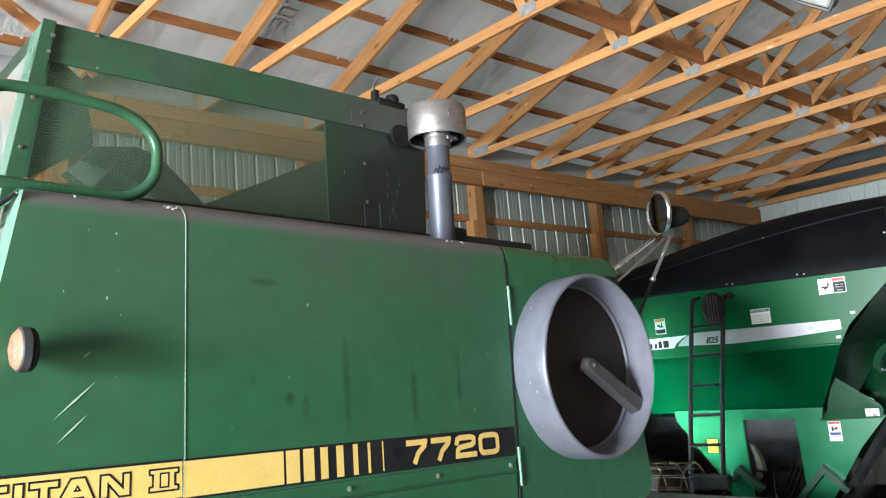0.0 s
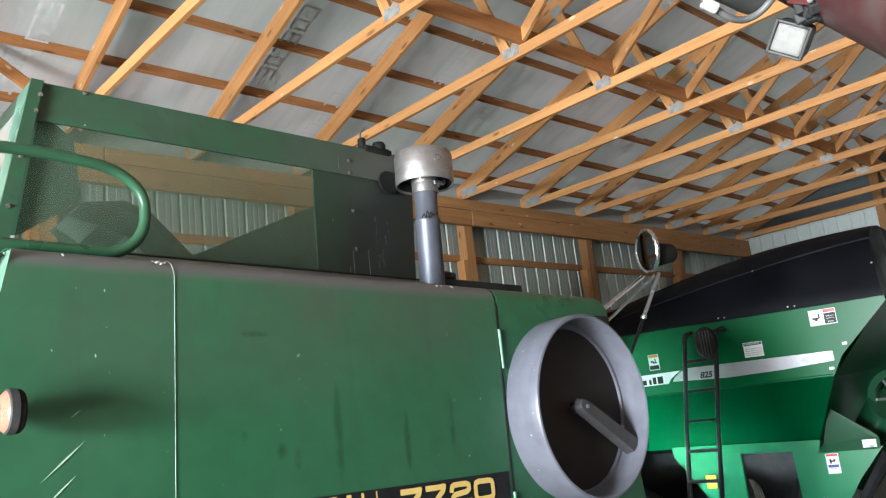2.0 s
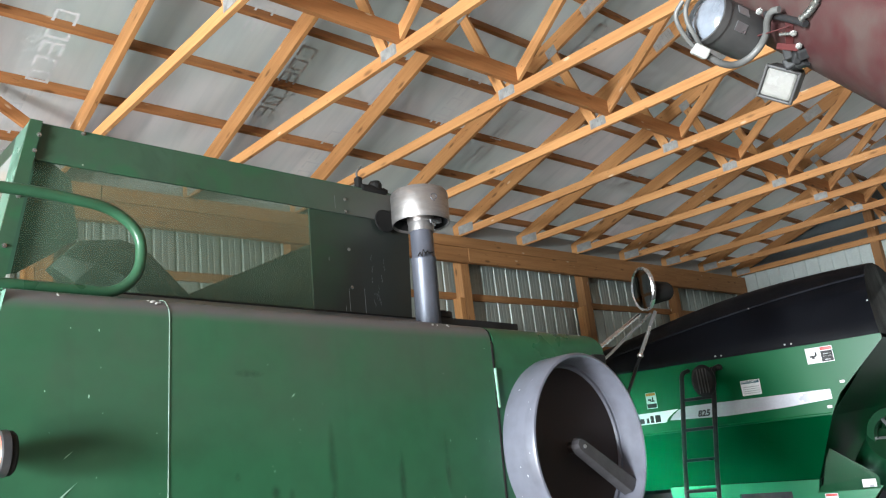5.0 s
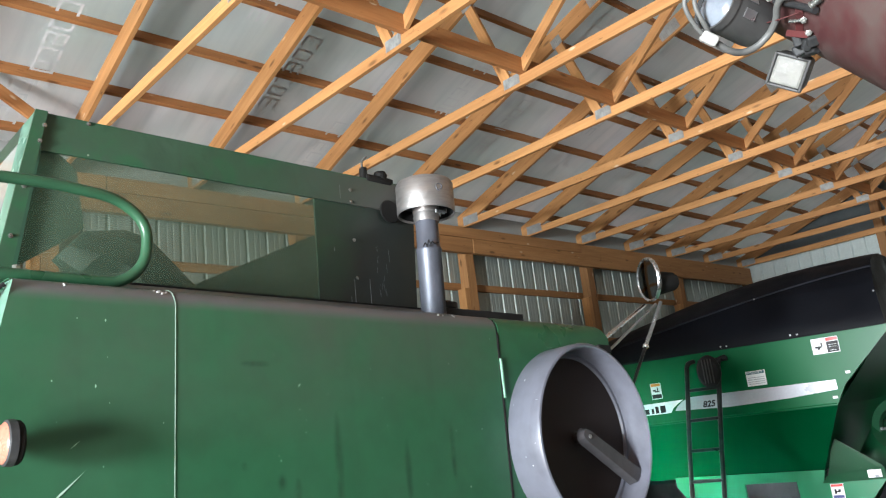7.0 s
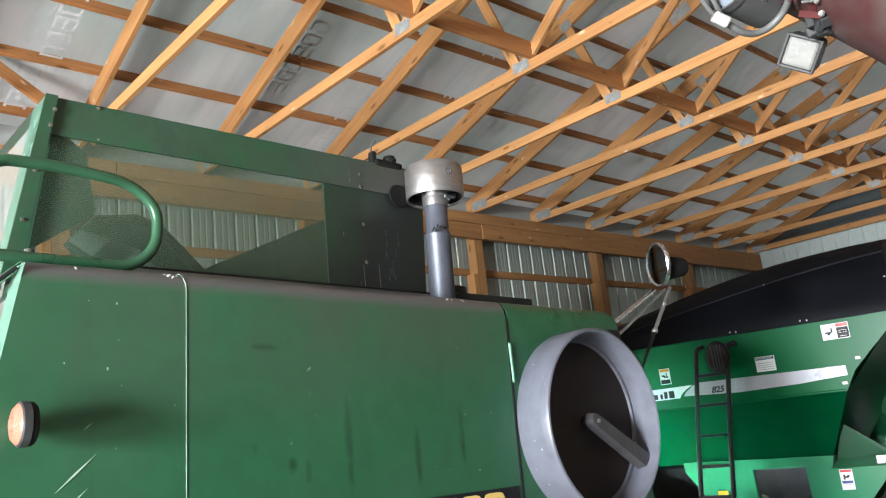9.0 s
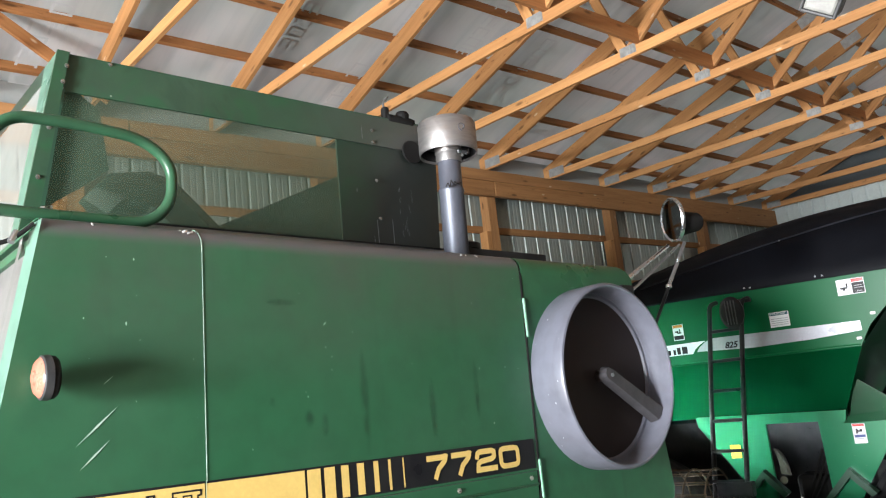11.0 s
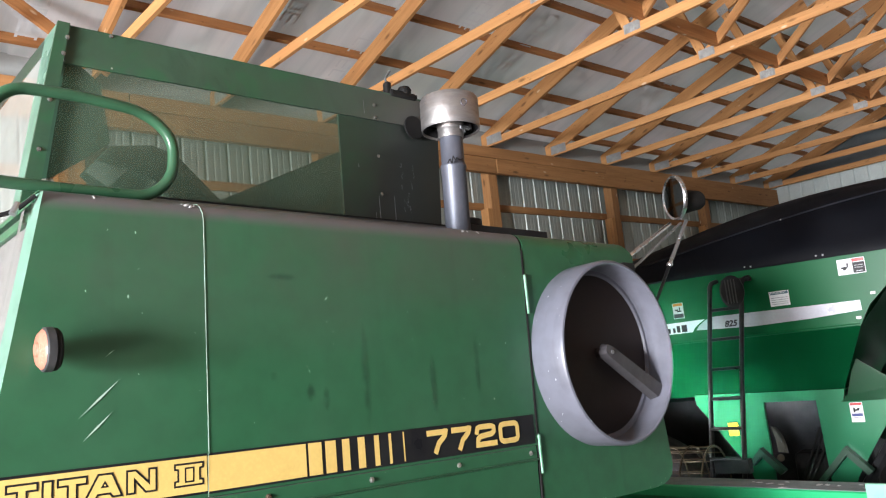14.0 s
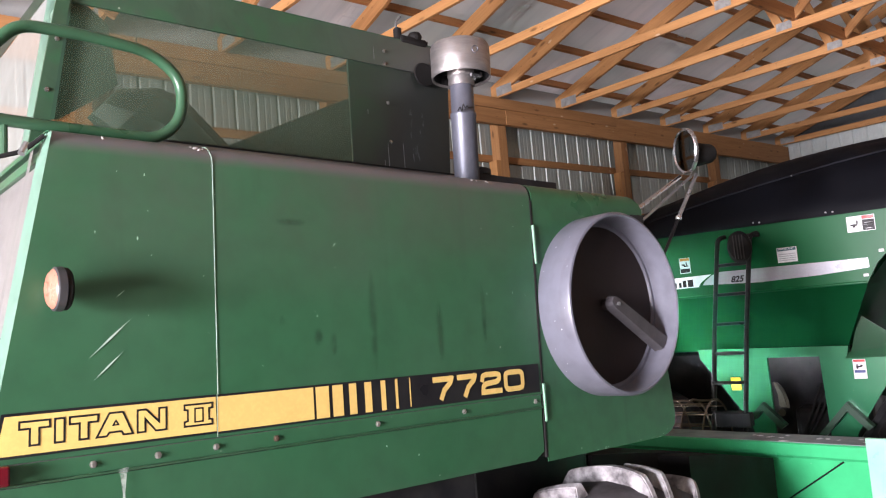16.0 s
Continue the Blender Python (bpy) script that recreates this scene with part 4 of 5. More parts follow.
post_pts = [(0.898, 1.585), (0.945, 1.585), (0.815, 0.775), (0.756, 0.775)]
cpart("tank_corner_post", plate(bmesh.new(), post_pts, 0.014, pose(0, TB - 0.016, 0)), GREEN_TANK, "green corner angle")
cpart("tank_front_plate", plate(bmesh.new(), [(2.235, 0.775), (2.862, 0.775), (2.905, 1.48), (2.235, 1.47)], 0.012, pose(0, TB + 0.012, 0)), GREEN_SOOT, "dark green front plate")
cpart("tank_window", plate(bmesh.new(), [(0.84, 0.775), (2.235, 0.775), (2.235, 1.47), (0.94, 1.46)], 0.005, pose(0, TB + 0.013, 0)), PANE, "dusty see-through window sheet").visible_shadow = False
bm = box(bmesh.new(), (1.275, TB - 0.03, 0.884), (2.86, TB + 0.008, 0.899), None, 0.003)
cpart("tank_seal", bm, BLACK_RUBBER, "black sealing strip")
for a, c in ((2.458, 1.517), (2.458, 1.449), (2.462, 1.240), (2.466, 1.036), (0.933, 1.522), (0.918, 1.45), (0.867, 1.248), (0.829, 1.041), (1.11, 1.575)):
    cpart("bolt", screw(bmesh.new(), (a, TB - (0.016 if a < 1 else 0.0), c), (0, -1, 0), 0.0068), BOLT)


def rear_wall(b0, c0, b1, c1, name, material, label, off=0.0):
    """A strip of the slanting rear wall of the tank."""
    f = lambda c: 0.901 - 0.161 * (1.581 - c) + off
    bm = bmesh.new()
    bm.faces.new([bm.verts.new(p) for p in ((f(c0), b0, c0), (f(c1), b0, c1), (f(c1), b1, c1), (f(c0), b1, c0))])
    bmesh.ops.solidify(bm, geom=list(bm.faces), thickness=0.008)
    return cpart(name, bm, material, label)


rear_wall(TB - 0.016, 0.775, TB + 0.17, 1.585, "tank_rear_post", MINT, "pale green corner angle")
rear_wall(TB + 0.17, 1.50, 1.9, 1.585, "tank_rear_band", GREEN, "green rear top band")
rear_wall(TB + 0.17, 0.775, 1.9, 1.50, "tank_rear_window", PANE_PALE, "pale dusty rear window", 0.002).visible_shadow = False
rear_wall(1.9, 0.775, 2.05, 1.585, "tank_far_post", GREEN, "green corner angle")
cpart("tank_front_wall", box(bmesh.new(), (2.862, TB + 0.03, 0.775), (2.874, 2.04, 1.5)), GREEN, "dark green inner wall")
cpart("tank_far_wall", box(bmesh.new(), (0.82, 2.0, 0.775), (2.86, 2.012, 0.95)), GREEN)
cpart("tank_baffle", plate(bmesh.new(), [(1.0, 1.59), (1.104, 1.57), (1.183, 1.51), (1.222, 1.235), (1.12, 1.15), (0.975, 1.045), (0.87, 1.02), (0.9, 1.3)], 0.008, pose(0, 0.77, 0)), GREEN_INSIDE, "folded green baffle inside the tank")
# angular auger hood and sloping plate inside
sec = []
bm = bmesh.new()
for p, r in (((1.24, 1.02, 1.225), 0.10), ((1.38, 1.02, 1.20), 0.17), ((1.50, 1.02, 1.165), 0.175), ((2.0, 1.02, 0.70), 0.175)):
    d = Vector((0.75, 0, -0.66)).normalized()
    s = Vector((0.66, 0, 0.75)).normalized()
    sec.append([bm.verts.new(Vector(p) + r * (math.cos(2 * math.pi * k / 8 + 0.39) * s + math.sin(2 * math.pi * k / 8 + 0.39) * Vector((0, 1, 0)))) for k in range(8)])
for r0, r1 in zip(sec, sec[1:]):
    for k in range(8):
        bm.faces.new((r0[k], r0[(k + 1) % 8], r1[(k + 1) % 8], r1[k]))
bm.faces.new(sec[0][::-1])
bm.faces.new(sec[-1])
cpart("auger_hood", bm, BROWN_INSIDE, "angular green auger hood inside the tank")
cpart("tank_slope", plate(bmesh.new(), [(1.74, 0.775), (2.85, 0.775), (2.85, 1.55), (2.626, 1.46), (1.80, 1.06)], 0.01, pose(0, 1.02, 0)), GREEN_INSIDE, "sloping green plate inside the tank")
# black latch on the rim
bm = box(bmesh.new(), (2.57, TB - 0.01, 1.59), (2.755, TB + 0.06, 1.635), None, 0.016)
box(bm, (2.555, TB, 1.60), (2.59, TB + 0.04, 1.675), pose(0, 0, 0), 0.010)
lathe(bm, [(0, 0), (0.034, 0), (0.04, 0.025), (0.03, 0.045), (0, 0.05)], pose(2.69, TB + 0.02, 1.622), 14)
lathe(bm, [(0, 0), (0.018, 0), (0.02, 0.03), (0, 0.035)], pose(2.755, TB + 0.02, 1.60), 10)
cpart("rim_latch", bm, BLACK_RUBBER, "black latch on the tank rim")
bm = tube(bmesh.new(), rounded([(2.57, TB + 0.02, 1.66), (2.562, TB + 0.02, 1.70), (2.60, TB + 0.02, 1.745)], 0.02), 0.006, 8)
cpart("latch_wire", bm, CABLE_GREY, "bent wire end")

# handrail
rail = [(0.30, 0.12, 0.86), (0.58, 0.12, 1.06), (0.66, 0.12, 1.158), (0.879, 0.12, 1.166), (1.12, 0.12, 1.146), (1.235, 0.12, 1.06), (1.228, 0.12, 0.90), (1.14, 0.12, 0.815), (0.837, 0.12, 0.812), (0.30, 0.12, 0.826)]
cpart("handrail", tube(bmesh.new(), rounded(rail, 0.10, 8), 0.0215, 14), GREEN_RAIL, "bent green tube handrail", smooth=True)
bm = tube(bmesh.new(), [(0.62, 0.12, 0.80), (0.62, 0.12, 0.70)], 0.012, 10)
cpart("rail_foot", bm, GREEN_RAIL)
bm = tube(bmesh.new(), rounded([(0.45, 0.16, 0.62), (0.55, 0.10, 0.67), (0.66, 0.06, 0.70), (0.72, 0.03, 0.755)], 0.03), 0.008, 8)
cpart("hose", bm, BLACK_RUBBER, "thin dark hose at the hood corner", smooth=True)
bm = tube(bmesh.new(), [(0.655, 0.05, 0.69), (0.675, 0.06, 0.73)], 0.012, 10)
cpart("hose_clip", bm, STEEL)

# exhaust
PX, PB = 2.802, 0.25
pipe = cpart("exhaust_pipe", lathe(bmesh.new(), [(0, 0.70), (0.066, 0.70), (0.066, 1.165), (0.069, 1.17), (0.069, 1.185), (0.062, 1.195), (0.062, 1.345), (0, 1.345)], pose(PX, PB, 0, 0, 1.2, 0), 36), PIPE_STEEL, "heat-stained steel exhaust pipe", smooth=True)
cpart("pipe_clamp", lathe(bmesh.new(), [(0.062, 1.335), (0.068, 1.335), (0.070, 1.36), (0.068, 1.385), (0.072, 1.39), (0.074, 1.44), (0.062, 1.45), (0.062, 1.335)], pose(PX, PB, 0, 0, 1.2, 0), 36), ALUMINIUM, "bright steel clamp", parent=pipe, smooth=True)
bm = screw(bmesh.new(), (PX + 0.075, PB - 0.055, 1.375), (0.3, -1, 0), 0.01)
box(bm, (PX + 0.02, PB - 0.092, 1.365), (PX + 0.085, PB - 0.08, 1.385), None, 0.003)
cpart("clamp_bolt", bm, STEEL, parent=pipe)
CX = 0.002
cap = [(0.152, 1.395), (0.156, 1.395), (0.158, 1.41), (0.158, 1.56), (0.15, 1.575), (0.09, 1.587), (0, 1.59), (0, 1.58), (0.145, 1.565), (0.150, 1.555), (0.150, 1.40), (0.152, 1.395)]
cpart("exhaust_cap", lathe(bmesh.new(), cap, pose(PX + CX, PB, -0.015, 0, 1.2, 0), 48), ALUMINIUM, "dull aluminium round exhaust cap", parent=pipe, smooth=True)
cpart("cap_core", lathe(bmesh.new(), [(0, 1.42), (0.075, 1.42), (0.147, 1.45), (0.147, 1.392), (0.149, 1.392), (0.149, 1.50), (0, 1.50)], pose(PX + CX, PB, 0, 0, 1.2, 0), 36), BLACK, "black inside of the cap", parent=pipe)
for turn in (-18, 62):
    bm = box(bmesh.new(), (0.07, -0.002, 1.395), (0.147, 0.002, 1.42), pose(PX + CX, PB, 0, 0, 0, turn))
    cpart("cap_vane", bm, ALUMINIUM, parent=pipe)
bm = bmesh.new()
rows = [[bm.verts.new((r * math.cos(t), r * math.sin(t), h)) for r, h in ((0.160, 1.40), (0.1615, 1.403), (0.1615, 1.553), (0.160, 1.556))] for t in [radians(-205 + 6.5 * k) for k in range(21)]]
for r0, r1 in zip(rows, rows[1:]):
    for k in range(3):
        bm.faces.new((r0[k], r0[k + 1], r1[k + 1], r1[k]))
bmesh.ops.transform(bm, matrix=pose(PX + CX, PB, -0.015, 0, 1.2, 0), verts=bm.verts)
cpart("cap_wrap", bm, ALUMINIUM, "overlapping sheet round the cap", parent=pipe, smooth=True)
mm = pose(PX + CX, PB, -0.015, 0, 1.2, 0) @ pose(0, 0, 1.50, 0, 0, -103) @ pose(0.1625, 0, 0, 0, 90, 0)
bm = tube(bmesh.new(), [mm @ Vector(((0.012 + 0.0008 * k) * math.cos(k * 0.45), (0.012 + 0.0008 * k) * math.sin(k * 0.45), 0)) for k in range(15)], 0.0024, 6)
cpart("cap_mark", bm, PIPE_STEEL, "small ring stamped into the cap", parent=pipe)
bm = lathe(bmesh.new(), [(0, 0.0), (0.062, 0.0), (0.066, 0.004), (0.062, 0.012), (0, 0.012)], pose(2.715, TB - 0.014, 1.432, -90, 0, 0) @ Matrix.Diagonal((1.05, 1, 1, 1)), 24)
cpart("pipe_bracket", bm, BLACK_RUBBER, "black rubber-edged pipe bracket")
bm = tube(bmesh.new(), rounded([(PX - 0.07, PB - 0.062, 1.172), (PX - 0.058, PB - 0.068, 1.195), (PX - 0.05, PB - 0.07, 1.168), (PX - 0.04, PB - 0.074, 1.212), (PX - 0.03, PB - 0.077, 1.186), (PX - 0.02, PB - 0.079, 1.205), (PX - 0.008, PB - 0.08, 1.192), (PX + 0.03, PB - 0.074, 1.204)], 0.006, 3), 0.0032, 6)
cpart("wire_tie", bm, BLACK, "twisted black wire", parent=pipe)
bm = box(bmesh.new(), (2.86, 0.22, 0.825), (3.49, 0.30, 0.866), None, 0.004)
cpart("black_bar", bm, BLACK, "black flat bar on the deck")
bm = lathe(bmesh.new(), [(0, 0.77), (0.07, 0.77), (0.07, 0.86), (0.085, 0.87), (0.085, 0.90), (0.05, 0.915), (0, 0.915)], pose(2.93, 0.30, 0), 20)
cpart("filler_cap", bm, BLACK, "black flange by the pipe's foot", smooth=True)

# rotary screen
SM = pose(3.472, -0.018, 0.141, 90, 0, 0) @ Matrix.Diagonal((1.022, 1.040, 0.93, 1))
ring = [(0.425, -0.02), (0.455, -0.02), (0.462, 0.0), (0.462, 0.185), (0.455, 0.20), (0.445, 0.203), (0.438, 0.195), (0.432, 0.06), (0.425, 0.03), (0.425, -0.02)]
screen = cpart("screen_drum", lathe(bmesh.new(), ring, SM, 96), GREY_PAINT, "round light grey rotary screen drum", smooth=True)
disc = [(0, 0.05), (0.10, 0.048), (0.30, 0.043), (0.41, 0.036), (0.432, 0.036), (0.432, 0.01), (0, 0.01)]
cpart("screen_disc", lathe(bmesh.new(), disc, SM, 96), SCREEN_DARK, "dark perforated dished screen", parent=screen, smooth=True)
cpart("screen_step", lathe(bmesh.new(), [(0.405, 0.036), (0.412, 0.05), (0.434, 0.05), (0.434, 0.03)], SM, 96), GREY_PAINT, parent=screen, smooth=True)
GREY_ARM = plain("dull_grey_arm", (0.07, 0.066, 0.072), (0.045, 0.043, 0.046), 0.5, 0.1, 6.0, 60.0, 0.1)
rng = random.Random(8)
for i in range(14):
    t, h, r = rng.uniform(2.2, 4.6), rng.uniform(0.01, 0.183), rng.uniform(0.0015, 0.004)
    q = SM @ pose(0, 0, 0, 0, 0, math.degrees(t)) @ pose(0.4628, 0, h, 0, 90, 0)
    bm = bmesh.new()
    bm.faces.new([bm.verts.new(q @ Vector((r * 0.6 * math.cos(k), r * 1.5 * math.sin(k), 0.0))) for k in (0, 1.3, 2.6, 3.8, 5.1)])
    cpart("drum_chip", bm, WHITE_FILM, parent=screen)
# wiper arm, tapering towards the rim
m = SM @ pose(-0.016, 0.0, 0.118, 0, 0, -29.0)
bm = bmesh.new()
arm = [(-0.042, 0.016), (-0.03, 0.033), (0.0, 0.041), (0.455, 0.046), (0.46, 0.02), (0.43, -0.058), (0.0, -0.042), (-0.03, -0.033), (-0.042, -0.016)]
lo = [bm.verts.new((x, y, -0.025)) for x, y in arm]
hi = [bm.verts.new((x, y * 0.72, 0.026)) for x, y in arm]
bm.faces.new(lo[::-1])
bm.faces.new(hi)
for i in range(len(arm)):
    j = (i + 1) % len(arm)
    bm.faces.new((lo[i], lo[j], hi[j], hi[i]))
bmesh.ops.transform(bm, matrix=m, verts=bm.verts)
cpart("screen_arm", bm, GREY_ARM, "grey tapered wiper arm", parent=screen)
cpart("arm_hub", lathe(bmesh.new(), [(0, 0.03), (0.03, 0.03), (0.03, 0.10), (0.0, 0.10)], SM @ pose(-0.016, 0.0, 0), 24), SCREEN_DARK, parent=screen)
cpart("arm_bolt", lathe(bmesh.new(), [(0.010, 0.142), (0.010, 0.151), (0.0, 0.153)], SM @ pose(-0.012, -0.002, 0), 10), STEEL, parent=screen)

# mirror on its chromed arms
MIR = Vector((4.52, 0.0, 1.114))
mn = Vector((-0.86, 0.50, -0.05)).normalized()
m = mn.to_track_quat("Z", "Y").to_matrix().to_4x4()
m.translation = MIR
mirror = cpart("mirror_rim", lathe(bmesh.new(), [(0.128, 0.004), (0.138, 0.012), (0.145, 0.004), (0.145, -0.012), (0.12, -0.02), (0.0, -0.02)], m, 40), CHROME, "chrome mirror rim", smooth=True)
cpart("mirror_glass", lathe(bmesh.new(), [(0.0, 0.010), (0.07, 0.0085), (0.131, 0.004), (0.131, 0.0), (0, 0.0)], m, 40), MIRROR, "convex mirror glass", parent=mirror, smooth=True)
bm = lathe(bmesh.new(), [(0, -0.19), (0.045, -0.19), (0.06, -0.17), (0.085, -0.02), (0.0, -0.02)], m @ pose(0.0, -0.03, 0), 20)
cpart("mirror_back", bm, BLACK_RUBBER, "black mirror housing", parent=mirror, smooth=True)
low, high = (3.86, 0.02, 0.655), (4.47, 0.03, 0.945)
cpart("mirror_arm", tube(bmesh.new(), [low, high], 0.013, 12), CHROME, "chrome mirror arm", smooth=True)
cpart("mirror_brace", tube(bmesh.new(), rounded([(3.97, 0.03, 0.625), (4.06, 0.03, 0.665), (4.62, 0.04, 0.965)], 0.05), 0.009, 10), STEEL, smooth=True)
cpart("mirror_rod", tube(bmesh.new(), [(4.62, 0.0, 0.97), (4.359, 0.0, 0.673)], 0.012, 10), STEEL, smooth=True)
cpart("rod_joint", lathe(bmesh.new(), [(0, -0.02), (0.016, -0.012), (0.02, 0), (0.016, 0.012), (0, 0.02)], pose(4.359, 0, 0.671), 12), CHROME, smooth=True)
cpart("mirror_rod_low", tube(bmesh.new(), [(4.359, 0.0, 0.673), (4.12, 0.0, 0.395)], 0.010, 10), BLACK, smooth=True)
cpart("arm_bracket", box(bmesh.new(), (3.84, -0.02, 0.61), (3.96, 0.05, 0.66), None, 0.008), BLACK)

# marker lamp on the side, red lamp at the corner
LM = pose(0.70, -0.085, 0.236, 0, 90, 0)
lamp = cpart("marker_lamp", lathe(bmesh.new(), [(0.058, 0.012), (0.066, 0.016), (0.067, 0.03), (0.067, 0.048), (0.06, 0.056), (0.0, 0.06)], LM, 32), BLACK_RUBBER, "black lamp body", smooth=True)
cpart("lamp_band", lathe(bmesh.new(), [(0.062, 0.008), (0.069, 0.012), (0.0705, 0.034), (0.066, 0.036)], LM, 32), GREY_HOUSING, parent=lamp, smooth=True)
cpart("lamp_lens", lathe(bmesh.new(), [(0, -0.012), (0.02, -0.012), (0.024, -0.006), (0.05, -0.003), (0.062, 0.008), (0.06, 0.015)], LM, 32), REFLECTOR, "orange lamp lens", parent=lamp, smooth=True)
cpart("lamp_stalk", tube(bmesh.new(), [(0.745, -0.03, 0.236), (0.745, 0.01, 0.236)], 0.02, 12), BLACK, parent=lamp)
cpart("red_lamp", box(bmesh.new(), (0.53, -0.04, -0.345), (0.60, 0.0, -0.285), None, 0.008), RED_LENS, "small red rear lamp")

# drive tyre and rim
TM = pose(3.62, 0.12, -1.645, 90, 0, 0)
wheel = empty("wheel", MC @ TM, "dusty black lugged drive tyre on its rim", "wheel")
wheel.parent = combine
wheel.matrix_world = MC @ TM @ Matrix.Scale(1.05, 4)
carcass = [(0.40, -0.26), (0.55, -0.30), (0.68, -0.305), (0.755, -0.27), (0.788, -0.15), (0.80, 0.0), (0.788, 0.15), (0.755, 0.27), (0.68, 0.305), (0.55, 0.30), (0.40, 0.26)]
part("tyre", lathe(bmesh.new(), carcass, None, 72), TYRE_DARK, wheel, "dusty black tyre", smooth=True)
part("rim", lathe(bmesh.new(), [(0.0, 0.05), (0.2, 0.06), (0.36, 0.2), (0.40, 0.27), (0.43, 0.27), (0.43, -0.27), (0.40, -0.27), (0.30, -0.1), (0, -0.1)], None, 48), YELLOW_FILM, wheel, "yellow steel rim", smooth=True)


def lug(side):
    """One curved tread bar, from the middle of the tread out over the shoulder."""
    bm = bmesh.new()
    rows = []
    for i in range(10):
        s = i / 9
        w = side * (-0.02 + 0.34 * min(1.0, s * 1.3 - 0.25 * s * s))
        ang = -0.10 * s ** 1.2
        rad = 0.872 - 0.06 * s ** 2 - 0.75 * max(0.0, s - 0.66) ** 1.4
        base = rad - 0.085 + 0.03 * max(0, s - 0.6)
        half = 0.020 + 0.012 * (1 - s)
        row = []
        for r, hw in ((base, half * 1.5), (rad, half * 0.85)):
            for sg in (-1, 1):
                t = ang + sg * hw / r
                row.append(bm.verts.new((r * math.sin(t), r * math.cos(t), w)))
        rows.append(row)
    for p, q in zip(rows, rows[1:]):
        for i, j in ((0, 2), (2, 3), (3, 1)):
            bm.faces.new((p[i], p[j], q[j], q[i]))
    for r in (rows[0], rows[-1]):
        bm.faces.new((r[0], r[2], r[3], r[1]))
    bmesh.ops.recalc_face_normals(bm, faces=bm.faces)
    bmesh.ops.bevel(bm, geom=list(bm.edges), offset=0.006, segments=2, affect="EDGES")
    return bm


for side in (-1, 1):
    first = part("lug", lug(side), TYRE, wheel, "", Matrix.Identity(4))
    for i in range(1, 18):
        clone(first, wheel, pose(0, 0, 0, 0, 0, i * 20 + (10 if side > 0 else 0)))


# ---- the grain cart ----
KV, KN, KZ = Vector((0.176991, -0.984201, -0.004658)), Vector((0.984038, 0.176869, 0.019647)), Vector((-0.018513, -0.008061, 0.999796))
MK = Matrix((KV, KN, KZ)).transposed().to_4x4()
MK.translation = Vector((7.537075, 1.312865, 0.105147))
cart = empty("grain_cart", MK @ pose(-3.0, 1.6, 0.10), "bright green grain cart under a black tarpaulin", "grain cart")
KBACK = Matrix.Translation((3.0, -1.6, -0.10))


def kpart(name, bm, material, label="", smooth=False, parent=None):
    """A part in the cart's axes: x along its side, y into it, z up."""
    return part(name, bm, material, parent or cart, label, Matrix.Identity(4) if parent else KBACK, smooth)


def sheet4(pts, thick=0.012):
    bm = bmesh.new()
    bm.faces.new([bm.verts.new(p) for p in pts])
    bmesh.ops.solidify(bm, geom=list(bm.faces), thickness=thick)
    return bm


XL = -4.95
kpart("side_wall", plate(bmesh.new(), [(XL, 3.137), (-1.088, 3.137), (-1.085, 3.08), (-1.50, 2.68), (-1.60, 2.51), (XL, 2.51)], 0.03), GREEN_CART, "glossy green side wall")
kpart("side_fold", skin([(-0.001, 2.532), (-0.010, 2.524), (-0.010, 2.514), (0.004, 2.505)], lambda b, c: XL, lambda b, c: -1.60 - (2.532 - c) * 0.7, 0.003), GREEN_CART, "folded crease")
kpart("hopper_slope", sheet4([(XL, 0.0, 2.51), (-1.60, 0.0, 2.51), (-1.895, 0.36, 1.965), (XL, 0.36, 1.965)]), GREEN_CART, "dark green hopper slope")
kpart("slope_border", sheet4([(-1.80, -0.008, 2.50), (-1.60, -0.008, 2.50), (-1.895, 0.345, 1.965), (-2.02, 0.345, 1.965)], 0.008), GREEN_CART, "raised end border")
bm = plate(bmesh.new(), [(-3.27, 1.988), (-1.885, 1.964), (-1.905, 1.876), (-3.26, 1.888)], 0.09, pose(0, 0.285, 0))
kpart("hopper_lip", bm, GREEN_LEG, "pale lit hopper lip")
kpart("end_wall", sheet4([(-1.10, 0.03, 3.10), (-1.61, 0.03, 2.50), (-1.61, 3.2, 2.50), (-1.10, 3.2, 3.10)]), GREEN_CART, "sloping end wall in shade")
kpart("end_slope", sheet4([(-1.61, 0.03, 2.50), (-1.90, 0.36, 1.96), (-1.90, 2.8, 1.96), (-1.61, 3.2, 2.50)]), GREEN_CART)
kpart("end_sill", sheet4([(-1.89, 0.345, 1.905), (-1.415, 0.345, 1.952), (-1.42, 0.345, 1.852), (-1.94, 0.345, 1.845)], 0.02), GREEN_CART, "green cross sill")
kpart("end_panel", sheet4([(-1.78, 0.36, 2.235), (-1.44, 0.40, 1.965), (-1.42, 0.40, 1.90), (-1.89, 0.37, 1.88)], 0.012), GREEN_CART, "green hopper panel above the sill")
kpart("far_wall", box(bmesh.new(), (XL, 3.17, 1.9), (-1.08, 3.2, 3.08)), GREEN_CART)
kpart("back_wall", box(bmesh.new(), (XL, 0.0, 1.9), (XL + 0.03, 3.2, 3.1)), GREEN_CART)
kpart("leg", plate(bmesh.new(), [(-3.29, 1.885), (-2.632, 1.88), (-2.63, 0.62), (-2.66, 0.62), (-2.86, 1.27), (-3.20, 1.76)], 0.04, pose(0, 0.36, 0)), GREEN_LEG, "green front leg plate")
